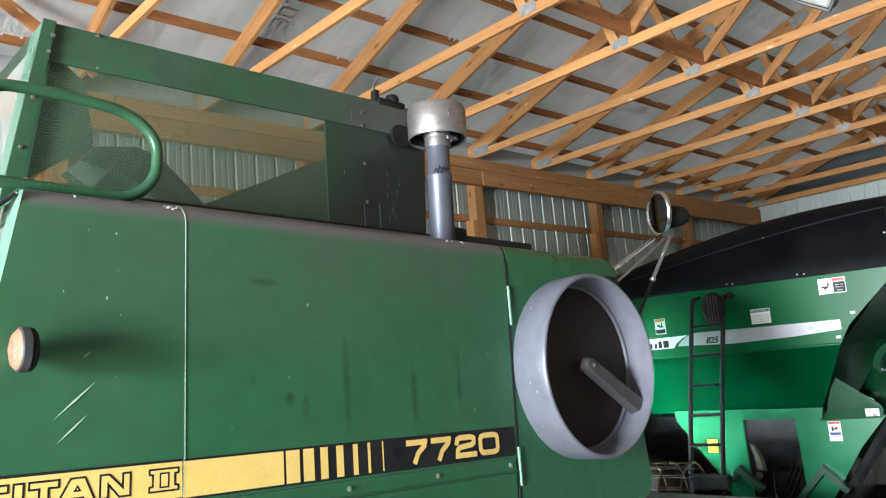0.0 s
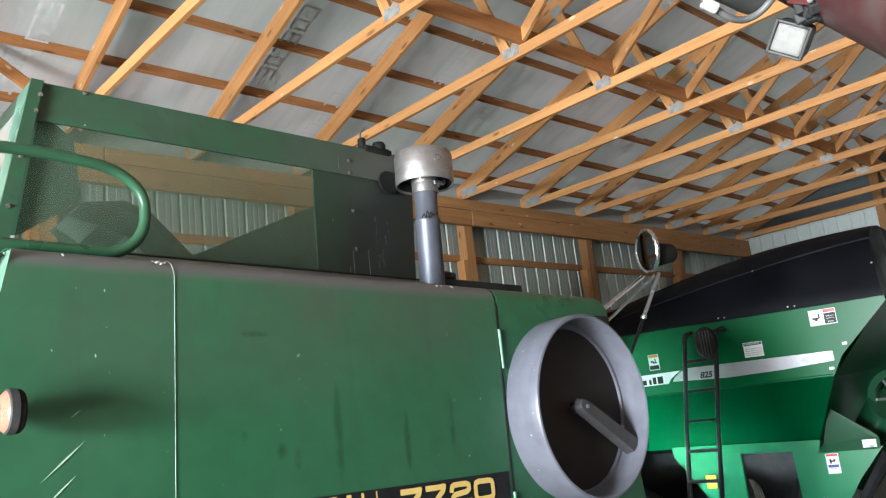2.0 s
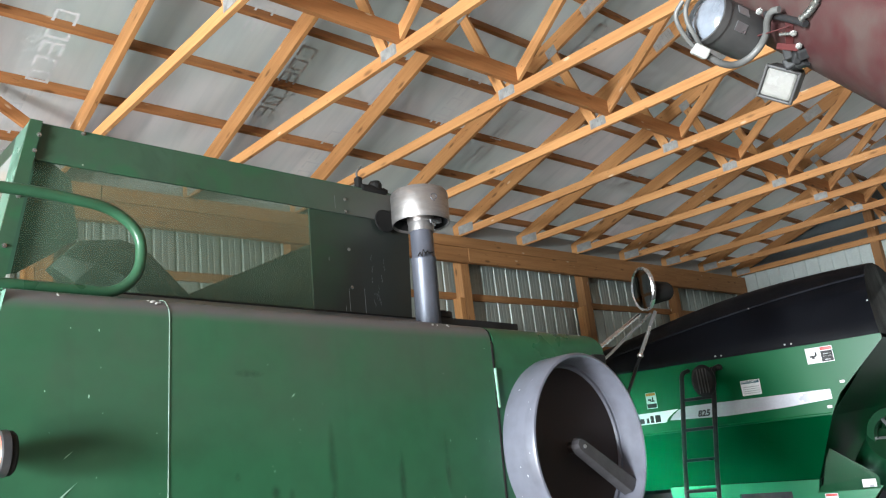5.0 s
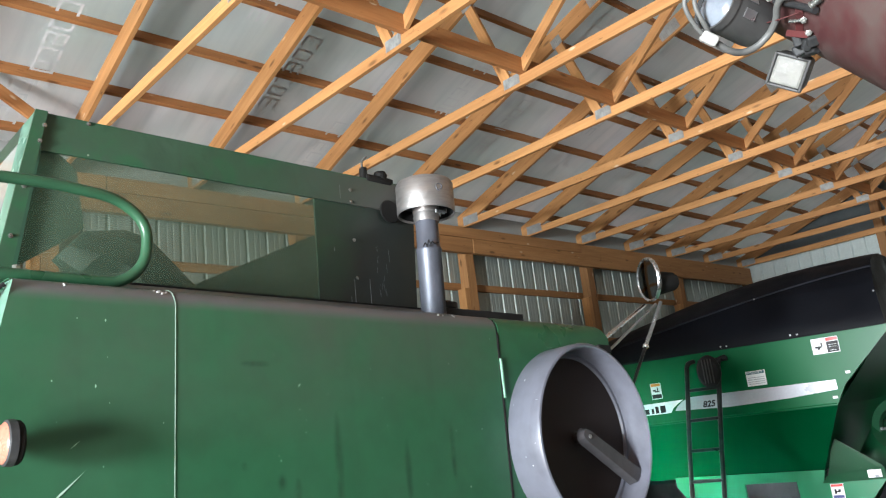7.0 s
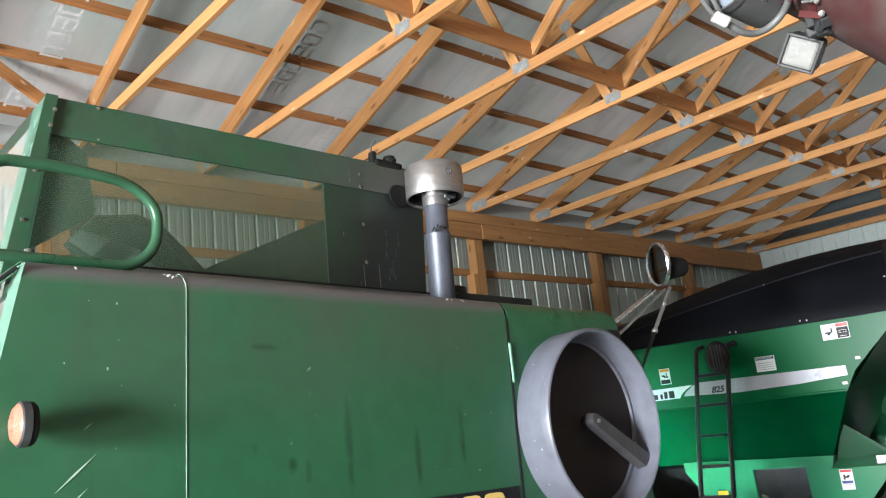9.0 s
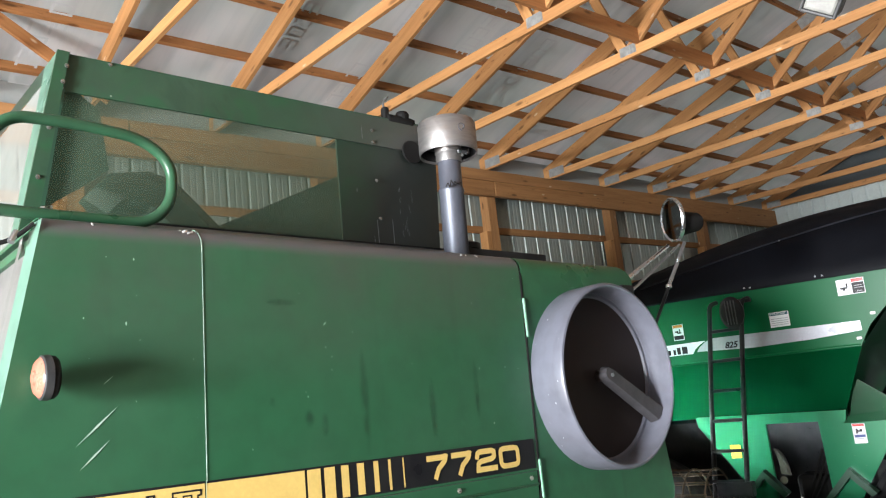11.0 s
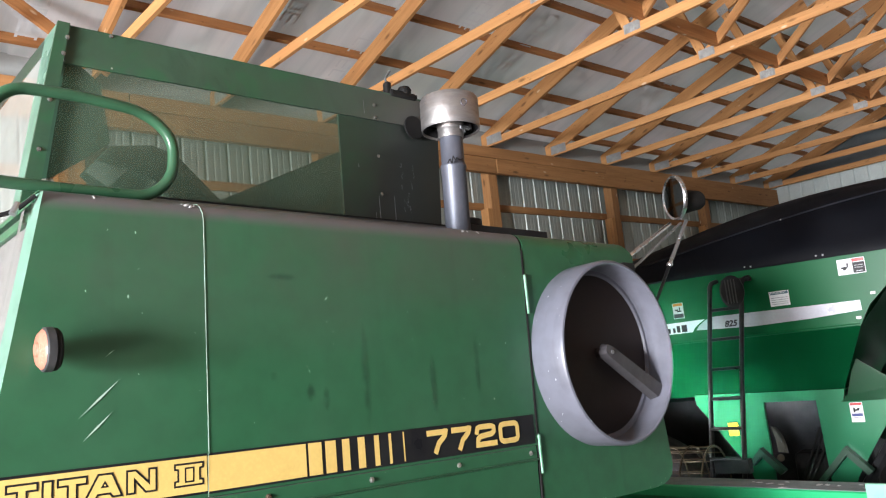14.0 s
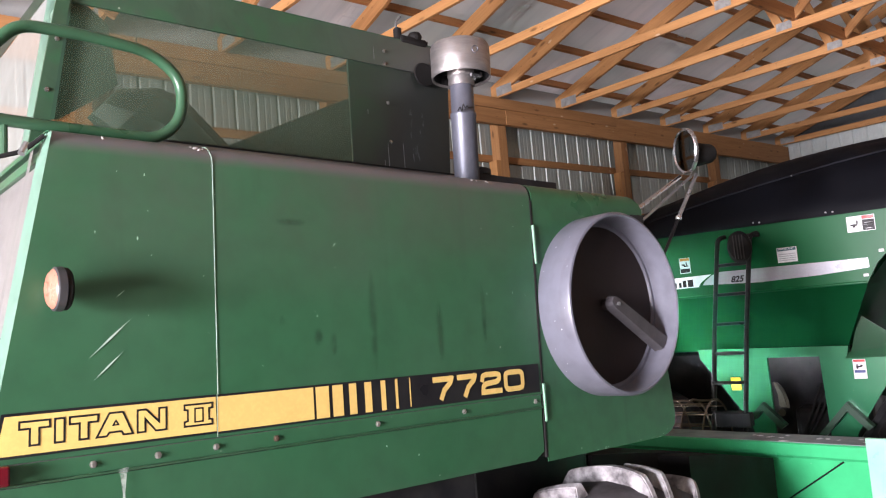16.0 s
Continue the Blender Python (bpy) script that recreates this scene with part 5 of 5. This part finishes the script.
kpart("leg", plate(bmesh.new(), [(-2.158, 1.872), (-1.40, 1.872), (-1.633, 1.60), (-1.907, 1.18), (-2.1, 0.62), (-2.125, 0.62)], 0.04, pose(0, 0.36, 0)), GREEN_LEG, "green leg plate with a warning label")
kpart("belly", box(bmesh.new(), (-4.6, 1.25, 0.75), (-1.95, 2.4, 1.9), None, 0.05), BLACK, "black box for the shade under the hopper")
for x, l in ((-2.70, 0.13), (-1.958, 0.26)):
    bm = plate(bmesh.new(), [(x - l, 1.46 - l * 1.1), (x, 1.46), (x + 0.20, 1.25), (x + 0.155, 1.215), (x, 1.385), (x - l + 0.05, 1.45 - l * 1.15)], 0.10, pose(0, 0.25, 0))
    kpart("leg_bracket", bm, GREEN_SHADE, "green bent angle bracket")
kpart("slanted_beam", tube(bmesh.new(), [(-1.40, 0.5, 1.80), (-1.95, 0.5, 0.98)], 0.05, 6), BLACK, "dark slanting frame bar")
for y in (0.5, 2.3):
    kpart("frame_rail", box(bmesh.new(), (-4.9, y, 0.75), (-1.2, y + 0.12, 0.95), None, 0.01), BLACK, "black running gear rail")
for y in (0.25, 2.35):
    wm = pose(-4.1, y, 0.80, -90, 0, 0)
    kpart("cart_tyre", lathe(bmesh.new(), [(0.35, 0), (0.6, 0), (0.74, 0.04), (0.8, 0.12), (0.8, 0.48), (0.74, 0.56), (0.6, 0.6), (0.35, 0.6)], wm, 48), TYRE_DARK, "black cart tyre", smooth=True)
    kpart("cart_rim", lathe(bmesh.new(), [(0, 0.1), (0.2, 0.1), (0.34, 0.03), (0.37, 0.02), (0.37, 0.58), (0, 0.5)], wm, 32), WHITE_FILM, "white rim", smooth=True)

# tarpaulin over bows
TARP_PROFILE = ((-0.03, -0.02), (-0.035, 0.02), (0.0, 0.18), (0.06, 0.36), (0.14, 0.55), (0.18, 0.62), (0.30, 0.76), (0.5, 0.93), (0.8, 1.06), (1.2, 1.14), (1.6, 1.16), (2.2, 1.08), (2.8, 0.6), (3.2, 0.0))


def tarp_rise(x):
    """Height of the bows over the rim, falling towards the front."""
    u = -x - 1.08
    return 0.65 + 0.039 * u - 0.058 * u * u


def tarp_point(x, f, out=0.0):
    """A point of the tarpaulin's near side at the share f of its rise."""
    y = float(np.interp(f, [p[1] for p in TARP_PROFILE[:11]], [p[0] for p in TARP_PROFILE[:11]]))
    return (x, y - out, 3.137 + tarp_rise(x) * f + out * 0.5)


bm = bmesh.new()
rows = []
NXT = 40
for i in range(NXT + 1):
    x = XL - 0.03 + (-1.088 - XL + 0.03) * i / NXT
    rows.append([bm.verts.new((x - (0.075 * max(f, 0) if i == NXT else 0), y, 3.137 + tarp_rise(x) * f + 0.004 * noise.noise((x * 3, y * 3, 0)))) for y, f in TARP_PROFILE])
for p, q in zip(rows, rows[1:]):
    for j in range(len(p) - 1):
        bm.faces.new((p[j], p[j + 1], q[j + 1], q[j]))
bm.faces.new(rows[-1])
bmesh.ops.solidify(bm, geom=list(bm.faces), thickness=0.006)
tarp = kpart("tarp", bm, TARP, "taut black tarpaulin over bows", smooth=True)
bm = tube(bmesh.new(), [tarp_point(-1.15 - 0.2 * k, 0.815 - 0.0288 * k, 0.004) for k in range(13)], 0.011, 8)
kpart("tarp_seam", bm, TARP, "sewn tarpaulin seam", smooth=True)
for x, f in ((-2.472, 0.022), (-2.418, 0.015), (-1.847, 0.022), (-1.79, 0.018), (-1.135, 0.43), (-1.165, 0.815), (-2.155, 0.665)):
    kpart("rivet", screw(bmesh.new(), tarp_point(x, f, 0.006), (0, -1, 0.2), 0.006), STEEL)

# stripe, lettering, labels on the side
bm = bmesh.new()
bm.faces.new([bm.verts.new((x, -0.004, z)) for x, z in ((-1.568, 2.643), (-1.570, 2.726), (-2.20, 2.730), (-2.87, 2.736), (-2.945, 2.705), (-3.0, 2.665), (-3.03, 2.626), (-2.50, 2.604), (-1.97, 2.616))])
kpart("stripe", bm, SILVER_FILM, "silvery white side stripe")
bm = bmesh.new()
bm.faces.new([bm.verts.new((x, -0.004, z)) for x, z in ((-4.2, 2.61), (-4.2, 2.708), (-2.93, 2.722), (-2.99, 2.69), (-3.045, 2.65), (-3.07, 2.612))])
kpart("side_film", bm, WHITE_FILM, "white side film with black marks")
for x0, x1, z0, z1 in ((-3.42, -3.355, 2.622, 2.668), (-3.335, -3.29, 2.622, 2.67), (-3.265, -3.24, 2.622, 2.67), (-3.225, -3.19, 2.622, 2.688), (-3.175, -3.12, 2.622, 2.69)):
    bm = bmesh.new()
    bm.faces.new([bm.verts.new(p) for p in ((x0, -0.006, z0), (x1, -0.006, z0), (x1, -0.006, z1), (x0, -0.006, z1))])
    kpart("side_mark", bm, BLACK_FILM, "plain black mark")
words("number", "825", 0.078, BLACK_FILM, cart, KBACK @ pose(-2.755, -0.0065, 2.628, 90, 0, 0), 1.0, 0.0025, 0.28)


def label_plate(x0, x1, z0, z1, y, blocks, label):
    """A printed label: white film with coloured blocks given as fractions of its size."""
    bm = bmesh.new()
    bm.faces.new([bm.verts.new(p) for p in ((x0, y, z0), (x1, y, z0), (x1, y, z1), (x0, y, z1))])
    film = kpart("warning_label", bm, WHITE_FILM, label)
    w, h = x1 - x0, z1 - z0
    for u0, u1, v0, v1, material in blocks:
        bm = bmesh.new()
        bm.faces.new([bm.verts.new(p) for p in ((x0 + u0 * w, y - 0.002, z0 + v0 * h), (x0 + u1 * w, y - 0.002, z0 + v0 * h), (x0 + u1 * w, y - 0.002, z0 + v1 * h), (x0 + u0 * w, y - 0.002, z0 + v1 * h))])
        kpart("label_print", bm, material, parent=film)


lines = [(0.08, 0.92, 0.12 + i * 0.14, 0.15 + i * 0.14, GREY_INK) for i in range(4)]
label_plate(-2.308, -2.135, 2.76, 2.894, -0.004, [(0.04, 0.96, 0.78, 0.97, HEAD_FILM)] + lines, "white instruction label")
words("label_word", "IMPORTANT", 0.026, WHITE_FILM, cart, KBACK @ pose(-2.297, -0.0075, 2.871, 90, 0, 0), 0.95)
label_plate(-1.70, -1.48, 2.955, 3.09, -0.004, [(0.55, 0.98, 0.04, 0.72, BLACK_FILM), (0.55, 0.98, 0.76, 0.97, RED_FILM), (0.12, 0.36, 0.38, 0.5, BLACK_FILM), (0.2, 0.3, 0.28, 0.38, BLACK_FILM), (0.34, 0.40, 0.45, 0.72, BLACK_FILM), (0.62, 0.92, 0.5, 0.54, WHITE_FILM), (0.62, 0.92, 0.36, 0.40, WHITE_FILM), (0.66, 0.88, 0.14, 0.18, WHITE_FILM)], "white and black warning label with red head")
label_plate(-3.237, -3.13, 2.757, 2.909, -0.004, [(0.05, 0.95, 0.80, 0.98, ORANGE_FILM), (0.05, 0.95, 0.04, 0.3, BLACK_FILM), (0.2, 0.5, 0.5, 0.6, BLACK_FILM), (0.4, 0.8, 0.42, 0.5, BLACK_FILM), (0.6, 0.7, 0.5, 0.72, BLACK_FILM)], "orange-headed warning label")
label_plate(-1.881, -1.774, 1.66, 1.834, 0.352, [(0.05, 0.95, 0.86, 0.98, RED_FILM), (0.08, 0.92, 0.30, 0.44, BLUE_FILM), (0.3, 0.7, 0.58, 0.66, BLACK_FILM), (0.25, 0.4, 0.5, 0.74, BLACK_FILM), (0.55, 0.75, 0.64, 0.72, BLACK_FILM), (0.2, 0.8, 0.22, 0.25, GREY_INK)], "blue and white warning label")
bm = bmesh.new()
for x, z in ((-1.46, 2.775), (-1.601, 2.579)):
    bm = bmesh.new()
    box(bm, (x - 0.02, -0.012, z - 0.012), (x + 0.02, -0.001, z + 0.012), None, 0.003)
    kpart("marker_tab", bm, WHITE_FILM, "small white tab")
kpart("yellow_reflector", box(bmesh.new(), (-3.002, 0.345, 1.572), (-2.902, 0.356, 1.698), None, 0.004), plain("yellow_reflector", (0.8, 0.55, 0.02), (0.7, 0.45, 0.02), 0.3), "yellow reflector")
label_plate(-1.555, -1.445, 1.868, 1.935, 0.340, [(0.5, 0.8, 0.0, 0.3, GREY_INK)], "small white tag on the sill")

# ladder
ladder = kpart
for x in (0.012, 0.312):
    kpart("ladder_rail", tube(bmesh.new(), rounded([(-2.78 + x, 0.0, 3.06), (-2.812 + x, -0.10, 3.04), (-2.95 + x, -0.10, 2.15), (-3.10 + x, -0.06, 1.10)], 0.06), 0.022, 10), BLACK, "black ladder rail", smooth=True)
for i in range(7):
    z = 2.792 - 0.273 * i
    x = -2.812 - (3.04 - z) * 0.1555
    kpart("ladder_rung", tube(bmesh.new(), [(x + 0.012, -0.10, z), (x + 0.312, -0.10, z)], 0.016, 8), BLACK)
bm = box(bmesh.new(), (-3.02, -0.12, 1.29), (-2.69, -0.02, 1.42), None, 0.01)
kpart("ladder_step", bm, BLACK, "black step box")
# work lamp at the ladder's head
lm = pose(-2.588, -0.15, 2.942, 90, 0, 4)
bm = lathe(bmesh.new(), [(0.0, 0.03), (0.07, 0.03), (0.088, 0.0), (0.085, -0.03), (0.04, -0.07), (0, -0.07)], lm @ Matrix.Diagonal((1.25, 1.7, 1, 1)), 28)
work_lamp = kpart("work_lamp", bm, BLACK, "oval black work lamp", smooth=True)
bm = bmesh.new()
for x in (-0.04, -0.013, 0.013, 0.04):
    box(bm, (x - 0.004, -0.11, 0.03), (x + 0.004, 0.11, 0.042), lm)
kpart("lamp_guard", bm, GREY_HOUSING, "grey guard bars", parent=work_lamp)
kpart("lamp_bracket", tube(bmesh.new(), [(-2.70, -0.06, 3.04), (-2.428, -0.06, 3.04)], 0.02, 8), BLACK)

# unloading auger flange beyond the end wall
fm = pose(-1.30, 1.0, 2.23, 90, 0, -20)
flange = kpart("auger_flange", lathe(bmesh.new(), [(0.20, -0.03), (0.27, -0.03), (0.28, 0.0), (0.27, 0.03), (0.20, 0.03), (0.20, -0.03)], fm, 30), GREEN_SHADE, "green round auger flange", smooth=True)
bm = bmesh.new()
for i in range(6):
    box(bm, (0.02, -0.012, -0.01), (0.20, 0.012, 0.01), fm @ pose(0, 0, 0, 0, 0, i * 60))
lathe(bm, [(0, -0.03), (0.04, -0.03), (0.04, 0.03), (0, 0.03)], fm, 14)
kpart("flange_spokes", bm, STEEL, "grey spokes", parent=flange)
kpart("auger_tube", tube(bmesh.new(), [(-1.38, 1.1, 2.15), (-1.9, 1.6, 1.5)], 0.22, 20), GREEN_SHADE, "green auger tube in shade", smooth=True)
# odds and ends in the dark opening
OLIVE = plain("olive_plastic", (0.06, 0.056, 0.034), (0.04, 0.04, 0.025), 0.6)
bm = plate(bmesh.new(), [(-0.06, 0.14), (-0.02, 0.13), (0.03, 0.06), (0.055, -0.05), (0.06, -0.12), (-0.03, -0.10), (-0.035, 0.02)], 0.05, pose(-2.65, 0.72, 1.46, 0, 0, 14))
kpart("curved_guard", bm, OLIVE, "olive curved guard in the opening")
kpart("guard_ridge", tube(bmesh.new(), rounded([(-2.685, 0.71, 1.59), (-2.635, 0.71, 1.50), (-2.61, 0.71, 1.36)], 0.05), 0.006, 8), OLIVE, "raised ridge on the guard", smooth=True)
kpart("pulley", lathe(bmesh.new(), [(0, -0.02), (0.035, -0.02), (0.028, 0), (0.035, 0.02), (0, 0.02)], pose(-2.66, 0.7, 1.30, 75, 0, 20), 18), OLIVE, "small olive pulley", smooth=True)
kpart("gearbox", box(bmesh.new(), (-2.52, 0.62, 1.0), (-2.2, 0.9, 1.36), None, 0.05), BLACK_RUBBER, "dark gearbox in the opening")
for i in range(3):
    bm = tube(bmesh.new(), rounded([(-2.15 - i * 0.04, 0.6, 1.60), (-2.25 - i * 0.05, 0.55, 1.3), (-2.45 - i * 0.03, 0.6, 1.0)], 0.1), 0.012, 6)
    kpart("hose", bm, BLACK_RUBBER, "black hose", smooth=True)

# ---- header ahead of the combine ----
HP0, HP1 = Vector((5.94, 4.70, 0.05)), Vector((5.94, 1.20, 0.05))
hx = (HP1 - HP0).normalized()
MH = Matrix((hx, Vector((0, 0, 1)).cross(hx), Vector((0, 0, 1)))).transposed().to_4x4()
MH.translation = HP0
HL = (HP1 - HP0).length
BEAM_DUST = plain("settled_beam_dust", (0.30, 0.335, 0.335), (0.20, 0.235, 0.23), 0.9, 0.0, 5.0, 60.0, 0.3)
POST_MINT = plain("mint_enamel", (0.26, 0.62, 0.44), (0.36, 0.66, 0.52), 0.4, 0.0, 4.0, 60.0, 0.05)
header = empty("header", MH, "green harvester header with a dusty top beam", "header")
part("dust_layer", box(bmesh.new(), (0.0, -0.16, 1.451), (HL, 0.165, 1.455)), BEAM_DUST, header, "settled grey dust")
bm = skin([(0.18, 1.30), (0.18, 1.43), (0.165, 1.45), (-0.165, 1.45), (-0.178, 1.44), (-0.182, 1.36), (-0.165, 1.34)], lambda b, c: 0, lambda b, c: HL, 0.006)
part("top_beam", bm, GREEN_HEADER, header, "dusty green top beam")
bm = skin([(-0.16, 1.36), (-0.15, 1.0), (-0.05, 0.55), (0.2, 0.35)], lambda b, c: 0, lambda b, c: HL, 0.006)
part("back_sheet", bm, GREEN_HEADER, header, "green back sheet", smooth=True)
part("sheet_joint", tube(bmesh.new(), [(2.08, -0.168, 1.335), (1.56, -0.155, 0.98)], 0.006, 6), BLACK_RUBBER, header)
part("end_post", box(bmesh.new(), (2.27, -0.24, 0.9), (2.6, -0.195, 1.52), None, 0.01), POST_MINT, header, "pale green end bracket")
for x in (0.0, HL - 0.12):
    part("leg", box(bmesh.new(), (x, -0.1, -0.05), (x + 0.12, 0.1, 1.35), None, 0.006), BLACK, header, "dark stand leg")
rng = random.Random(3)
for i in range(12):
    x, y, r = rng.uniform(1.3, 2.45), rng.uniform(-0.15, 0.08), rng.uniform(0.008, 0.024)
    bm = lathe(bmesh.new(), [(0, -0.002), (r, 0), (r * 0.7, 0.003), (0, 0.004)], pose(x, y, 1.457, 0, 0, i * 50) @ Matrix.Diagonal((1.8, 1, 1, 1)), 7)
    part("dropping", bm, WHITE_FILM, header, "white dropping on the beam", smooth=True)

# rolled wire mesh behind the header
roll = empty("wire_roll", pose(6.622, 4.429, 0, 0, 0, -80) @ Matrix.Diagonal((1, 1, 1.08, 1)), "loose roll of rusty wire mesh on a stand", "wire roll")
for k in range(9):
    t = math.pi * (0.08 + 0.84 * k / 8)
    bm = tube(bmesh.new(), [(-0.75, 0.36 * math.cos(t), 1.20 + 0.36 * math.sin(t)), (0.32, 0.36 * math.cos(t), 1.20 + 0.36 * math.sin(t))], 0.006, 6)
    part("long_wire", bm, WIRE, roll, "rusty long wire")
for i in range(6):
    x = -0.72 + i * 0.205
    part("hoop", tube(bmesh.new(), [(x, 0.365 * math.cos(math.pi * k / 12), 1.20 + 0.366 * math.sin(math.pi * k / 12)) for k in range(13)], 0.008, 6), WIRE, roll)
bm = box(bmesh.new(), (-0.8, -0.39, 1.10), (0.36, 0.39, 1.20), None, 0.01)
for x in (-0.7, 0.25):
    box(bm, (x - 0.04, -0.04, 0), (x + 0.04, 0.04, 1.10))
part("stand", bm, BLACK, roll, "dark steel stand")

# ---- auger tube with its lamps, overhead ----
A0, A1 = Vector((1.7625, 0.3967, 3.4904)), Vector((1.6304, 0.2039, 3.2452))
ax = (A1 - A0).normalized()
AUGER_TURN = Matrix(((0.999083, -0.036685, -0.022086, 0.057424), (0.036953, 0.999247, 0.01183, -0.030758), (0.021635, -0.012635, 0.999686, 0.000816), (0, 0, 0, 1)))
auger = empty("unloading_auger", AUGER_TURN @ pose(*(A0 - ax * 0.25)), "worn dark red unloading auger tube with work lamps", "auger")
ABACK = Matrix.Translation(-(A0 - ax * 0.25))


def apart_(name, bm, material, label="", smooth=False, parent=None):
    return part(name, bm, material, parent or auger, label, Matrix.Identity(4) if parent else ABACK, smooth)


apart_("tube", tube(bmesh.new(), [A0 - ax * 0.25, A0 + ax * 4.68], 0.17, 40), RED_TUBE, "worn dark red tube", smooth=True)
RED_BRACKET = plain("red_bracket", (0.09, 0.012, 0.012), (0.06, 0.016, 0.016), 0.5)
apart_("mount", tube(bmesh.new(), [(1.583, 0.436, 3.35), (1.632, 0.462, 3.323)], 0.010, 4), RED_BRACKET, "red lamp bracket")
apart_("mount_foot", tube(bmesh.new(), [(1.633, 0.481, 3.335), (1.605, 0.435, 3.3)], 0.009, 4), RED_BRACKET, "red bracket foot")
for i, p in enumerate([(1.635, 0.466, 3.313), (1.634, 0.452, 3.3), (1.65, 0.449, 3.289), (1.66, 0.475, 3.302), (1.619, 0.434, 3.294)]):
    apart_("clamp", box(bmesh.new(), (-0.012, -0.008, -0.016), (0.012, 0.010, 0.014), pose(*p, 20 * i, 35 * i, 50 * i), 0.004), BLACK, "black swivel clamp")
apart_("bracket_bolt", tube(bmesh.new(), [(1.582, 0.459, 3.336), (1.583, 0.433, 3.326)], 0.0035, 8), BOLT, "steel bolt", smooth=True)
for p, r in (((1.604, 0.492, 3.413), 0.005), ((1.594, 0.433, 3.301), 0.0045), ((1.583, 0.433, 3.326), 0.0045)):
    apart_("nut", screw(bmesh.new(), p, (-0.8, -0.2, -0.5), r), BOLT)
apart_("connector", tube(bmesh.new(), rounded([(1.602, 0.481, 3.4), (1.571, 0.43, 3.353), (1.546, 0.397, 3.317)], 0.03), 0.007, 12), BLACK, "dark cable connector", smooth=True)
pts = rounded([(1.54, 0.401, 3.327), (1.533, 0.378, 3.332), (1.517, 0.351, 3.345)], 0.04)
apart_("conduit", tube(bmesh.new(), pts, 0.006, 12), BOLT, "flexible steel conduit", smooth=True)
for p, q in zip(pts, pts[1:]):
    apart_("conduit_ring", tube(bmesh.new(), [p, p.lerp(q, 0.4)], 0.008, 12), BOLT)
apart_("loose_wire", tube(bmesh.new(), rounded([(1.617, 0.516, 3.371), (1.592, 0.476, 3.353), (1.575, 0.435, 3.341)], 0.02), 0.0015, 6), RED_BRACKET, "thin red wire", smooth=True)
L0, L1 = Vector((1.534, 0.577, 3.422)), Vector((1.655, 0.544, 3.392))
lz = (L0 - L1).normalized()
m = lz.to_track_quat("Z", "Y").to_matrix().to_4x4()
m.translation = L1
LL = (L0 - L1).length
housing = apart_("lamp_housing", lathe(bmesh.new(), [(0, -0.012), (0.030, -0.012), (0.044, -0.006), (0.051, 0.006), (0.0525, 0.02), (0.0525, LL - 0.02), (0.055, LL - 0.018), (0.055, LL), (0.051, LL), (0.047, LL - 0.010), (0, LL - 0.010)], m, 40), GREY_HOUSING, "grey bullet-shaped lamp housing", smooth=True)
apart_("lamp_glass", lathe(bmesh.new(), [(0, LL + 0.010), (0.022, LL + 0.008), (0.040, LL + 0.001), (0.048, LL - 0.008), (0, LL - 0.010)], m, 40), LENS_BLUE, "bluish white lamp glass", smooth=True, parent=housing)
for turn in (55, 95):
    apart_("lamp_sticker", box(bmesh.new(), (-0.010, -0.0538, LL - 0.07), (0.010, -0.0522, LL - 0.04), m @ pose(0, 0, 0, 0, 0, turn)), STEEL, parent=housing)
cable = [(1.558, 0.44, 3.375), (1.562, 0.456, 3.381), (1.581, 0.475, 3.376), (1.606, 0.488, 3.363), (1.627, 0.515, 3.349), (1.624, 0.546, 3.332), (1.607, 0.571, 3.325), (1.576, 0.586, 3.328), (1.551, 0.599, 3.347)]
apart_("cable", tube(bmesh.new(), rounded(cable, 0.03, 6), 0.0075, 10), CABLE_GREY, "grey lamp cable", smooth=True)
for g in ([(1.543, 0.606, 3.357), (1.521, 0.615, 3.371), (1.491, 0.619, 3.403), (1.477, 0.617, 3.43), (1.477, 0.592, 3.449)], [(1.543, 0.602, 3.362), (1.511, 0.599, 3.381), (1.493, 0.602, 3.413), (1.483, 0.593, 3.438), (1.499, 0.583, 3.461)]):
    apart_("lamp_lead", tube(bmesh.new(), rounded(g, 0.03, 6), 0.005, 10), CABLE_GREY, "grey lamp lead", smooth=True)
bm = box(bmesh.new(), (-0.020, -0.017, -0.012), (0.016, 0.017, 0.012), pose(*(1.539, 0.605, 3.355), 30, 35, -40), 0.006)
apart_("plug", bm, PALE_HOOD, "grey moulded cable plug")
fz = Vector((-1.08, -0.06, -0.46)).normalized()
ex = Vector((0.705, -0.69, -0.339))
fx = (ex - fz * ex.dot(fz)).normalized()
fy = fz.cross(fx)
m = Matrix((fx, fy, fz)).transposed().to_4x4()
m.translation = Vector((1.722, 0.525, 3.292))
flood = apart_("flood_housing", box(bmesh.new(), (-0.038, -0.036, -0.04), (0.038, 0.036, 0.02), m, 0.011), GREY_HOUSING, "grey square flood lamp")
bm = bmesh.new()
for lo, hi in (((-0.0385, -0.0365, 0.010), (-0.032, 0.0365, 0.026)), ((0.032, -0.0365, 0.010), (0.0385, 0.0365, 0.026)), ((-0.034, -0.0365, 0.010), (0.034, -0.030, 0.0255)), ((-0.034, 0.030, 0.010), (0.034, 0.0365, 0.0255))):
    box(bm, lo, hi, m, 0.003)
apart_("flood_bezel", bm, GREY_HOUSING, "grey lamp bezel", parent=flood)
apart_("flood_lens", box(bmesh.new(), (-0.0325, -0.0305, 0.012), (0.0325, 0.0305, 0.023), m, 0.006), LENS_WHITE, "white flood lamp lens", parent=flood)
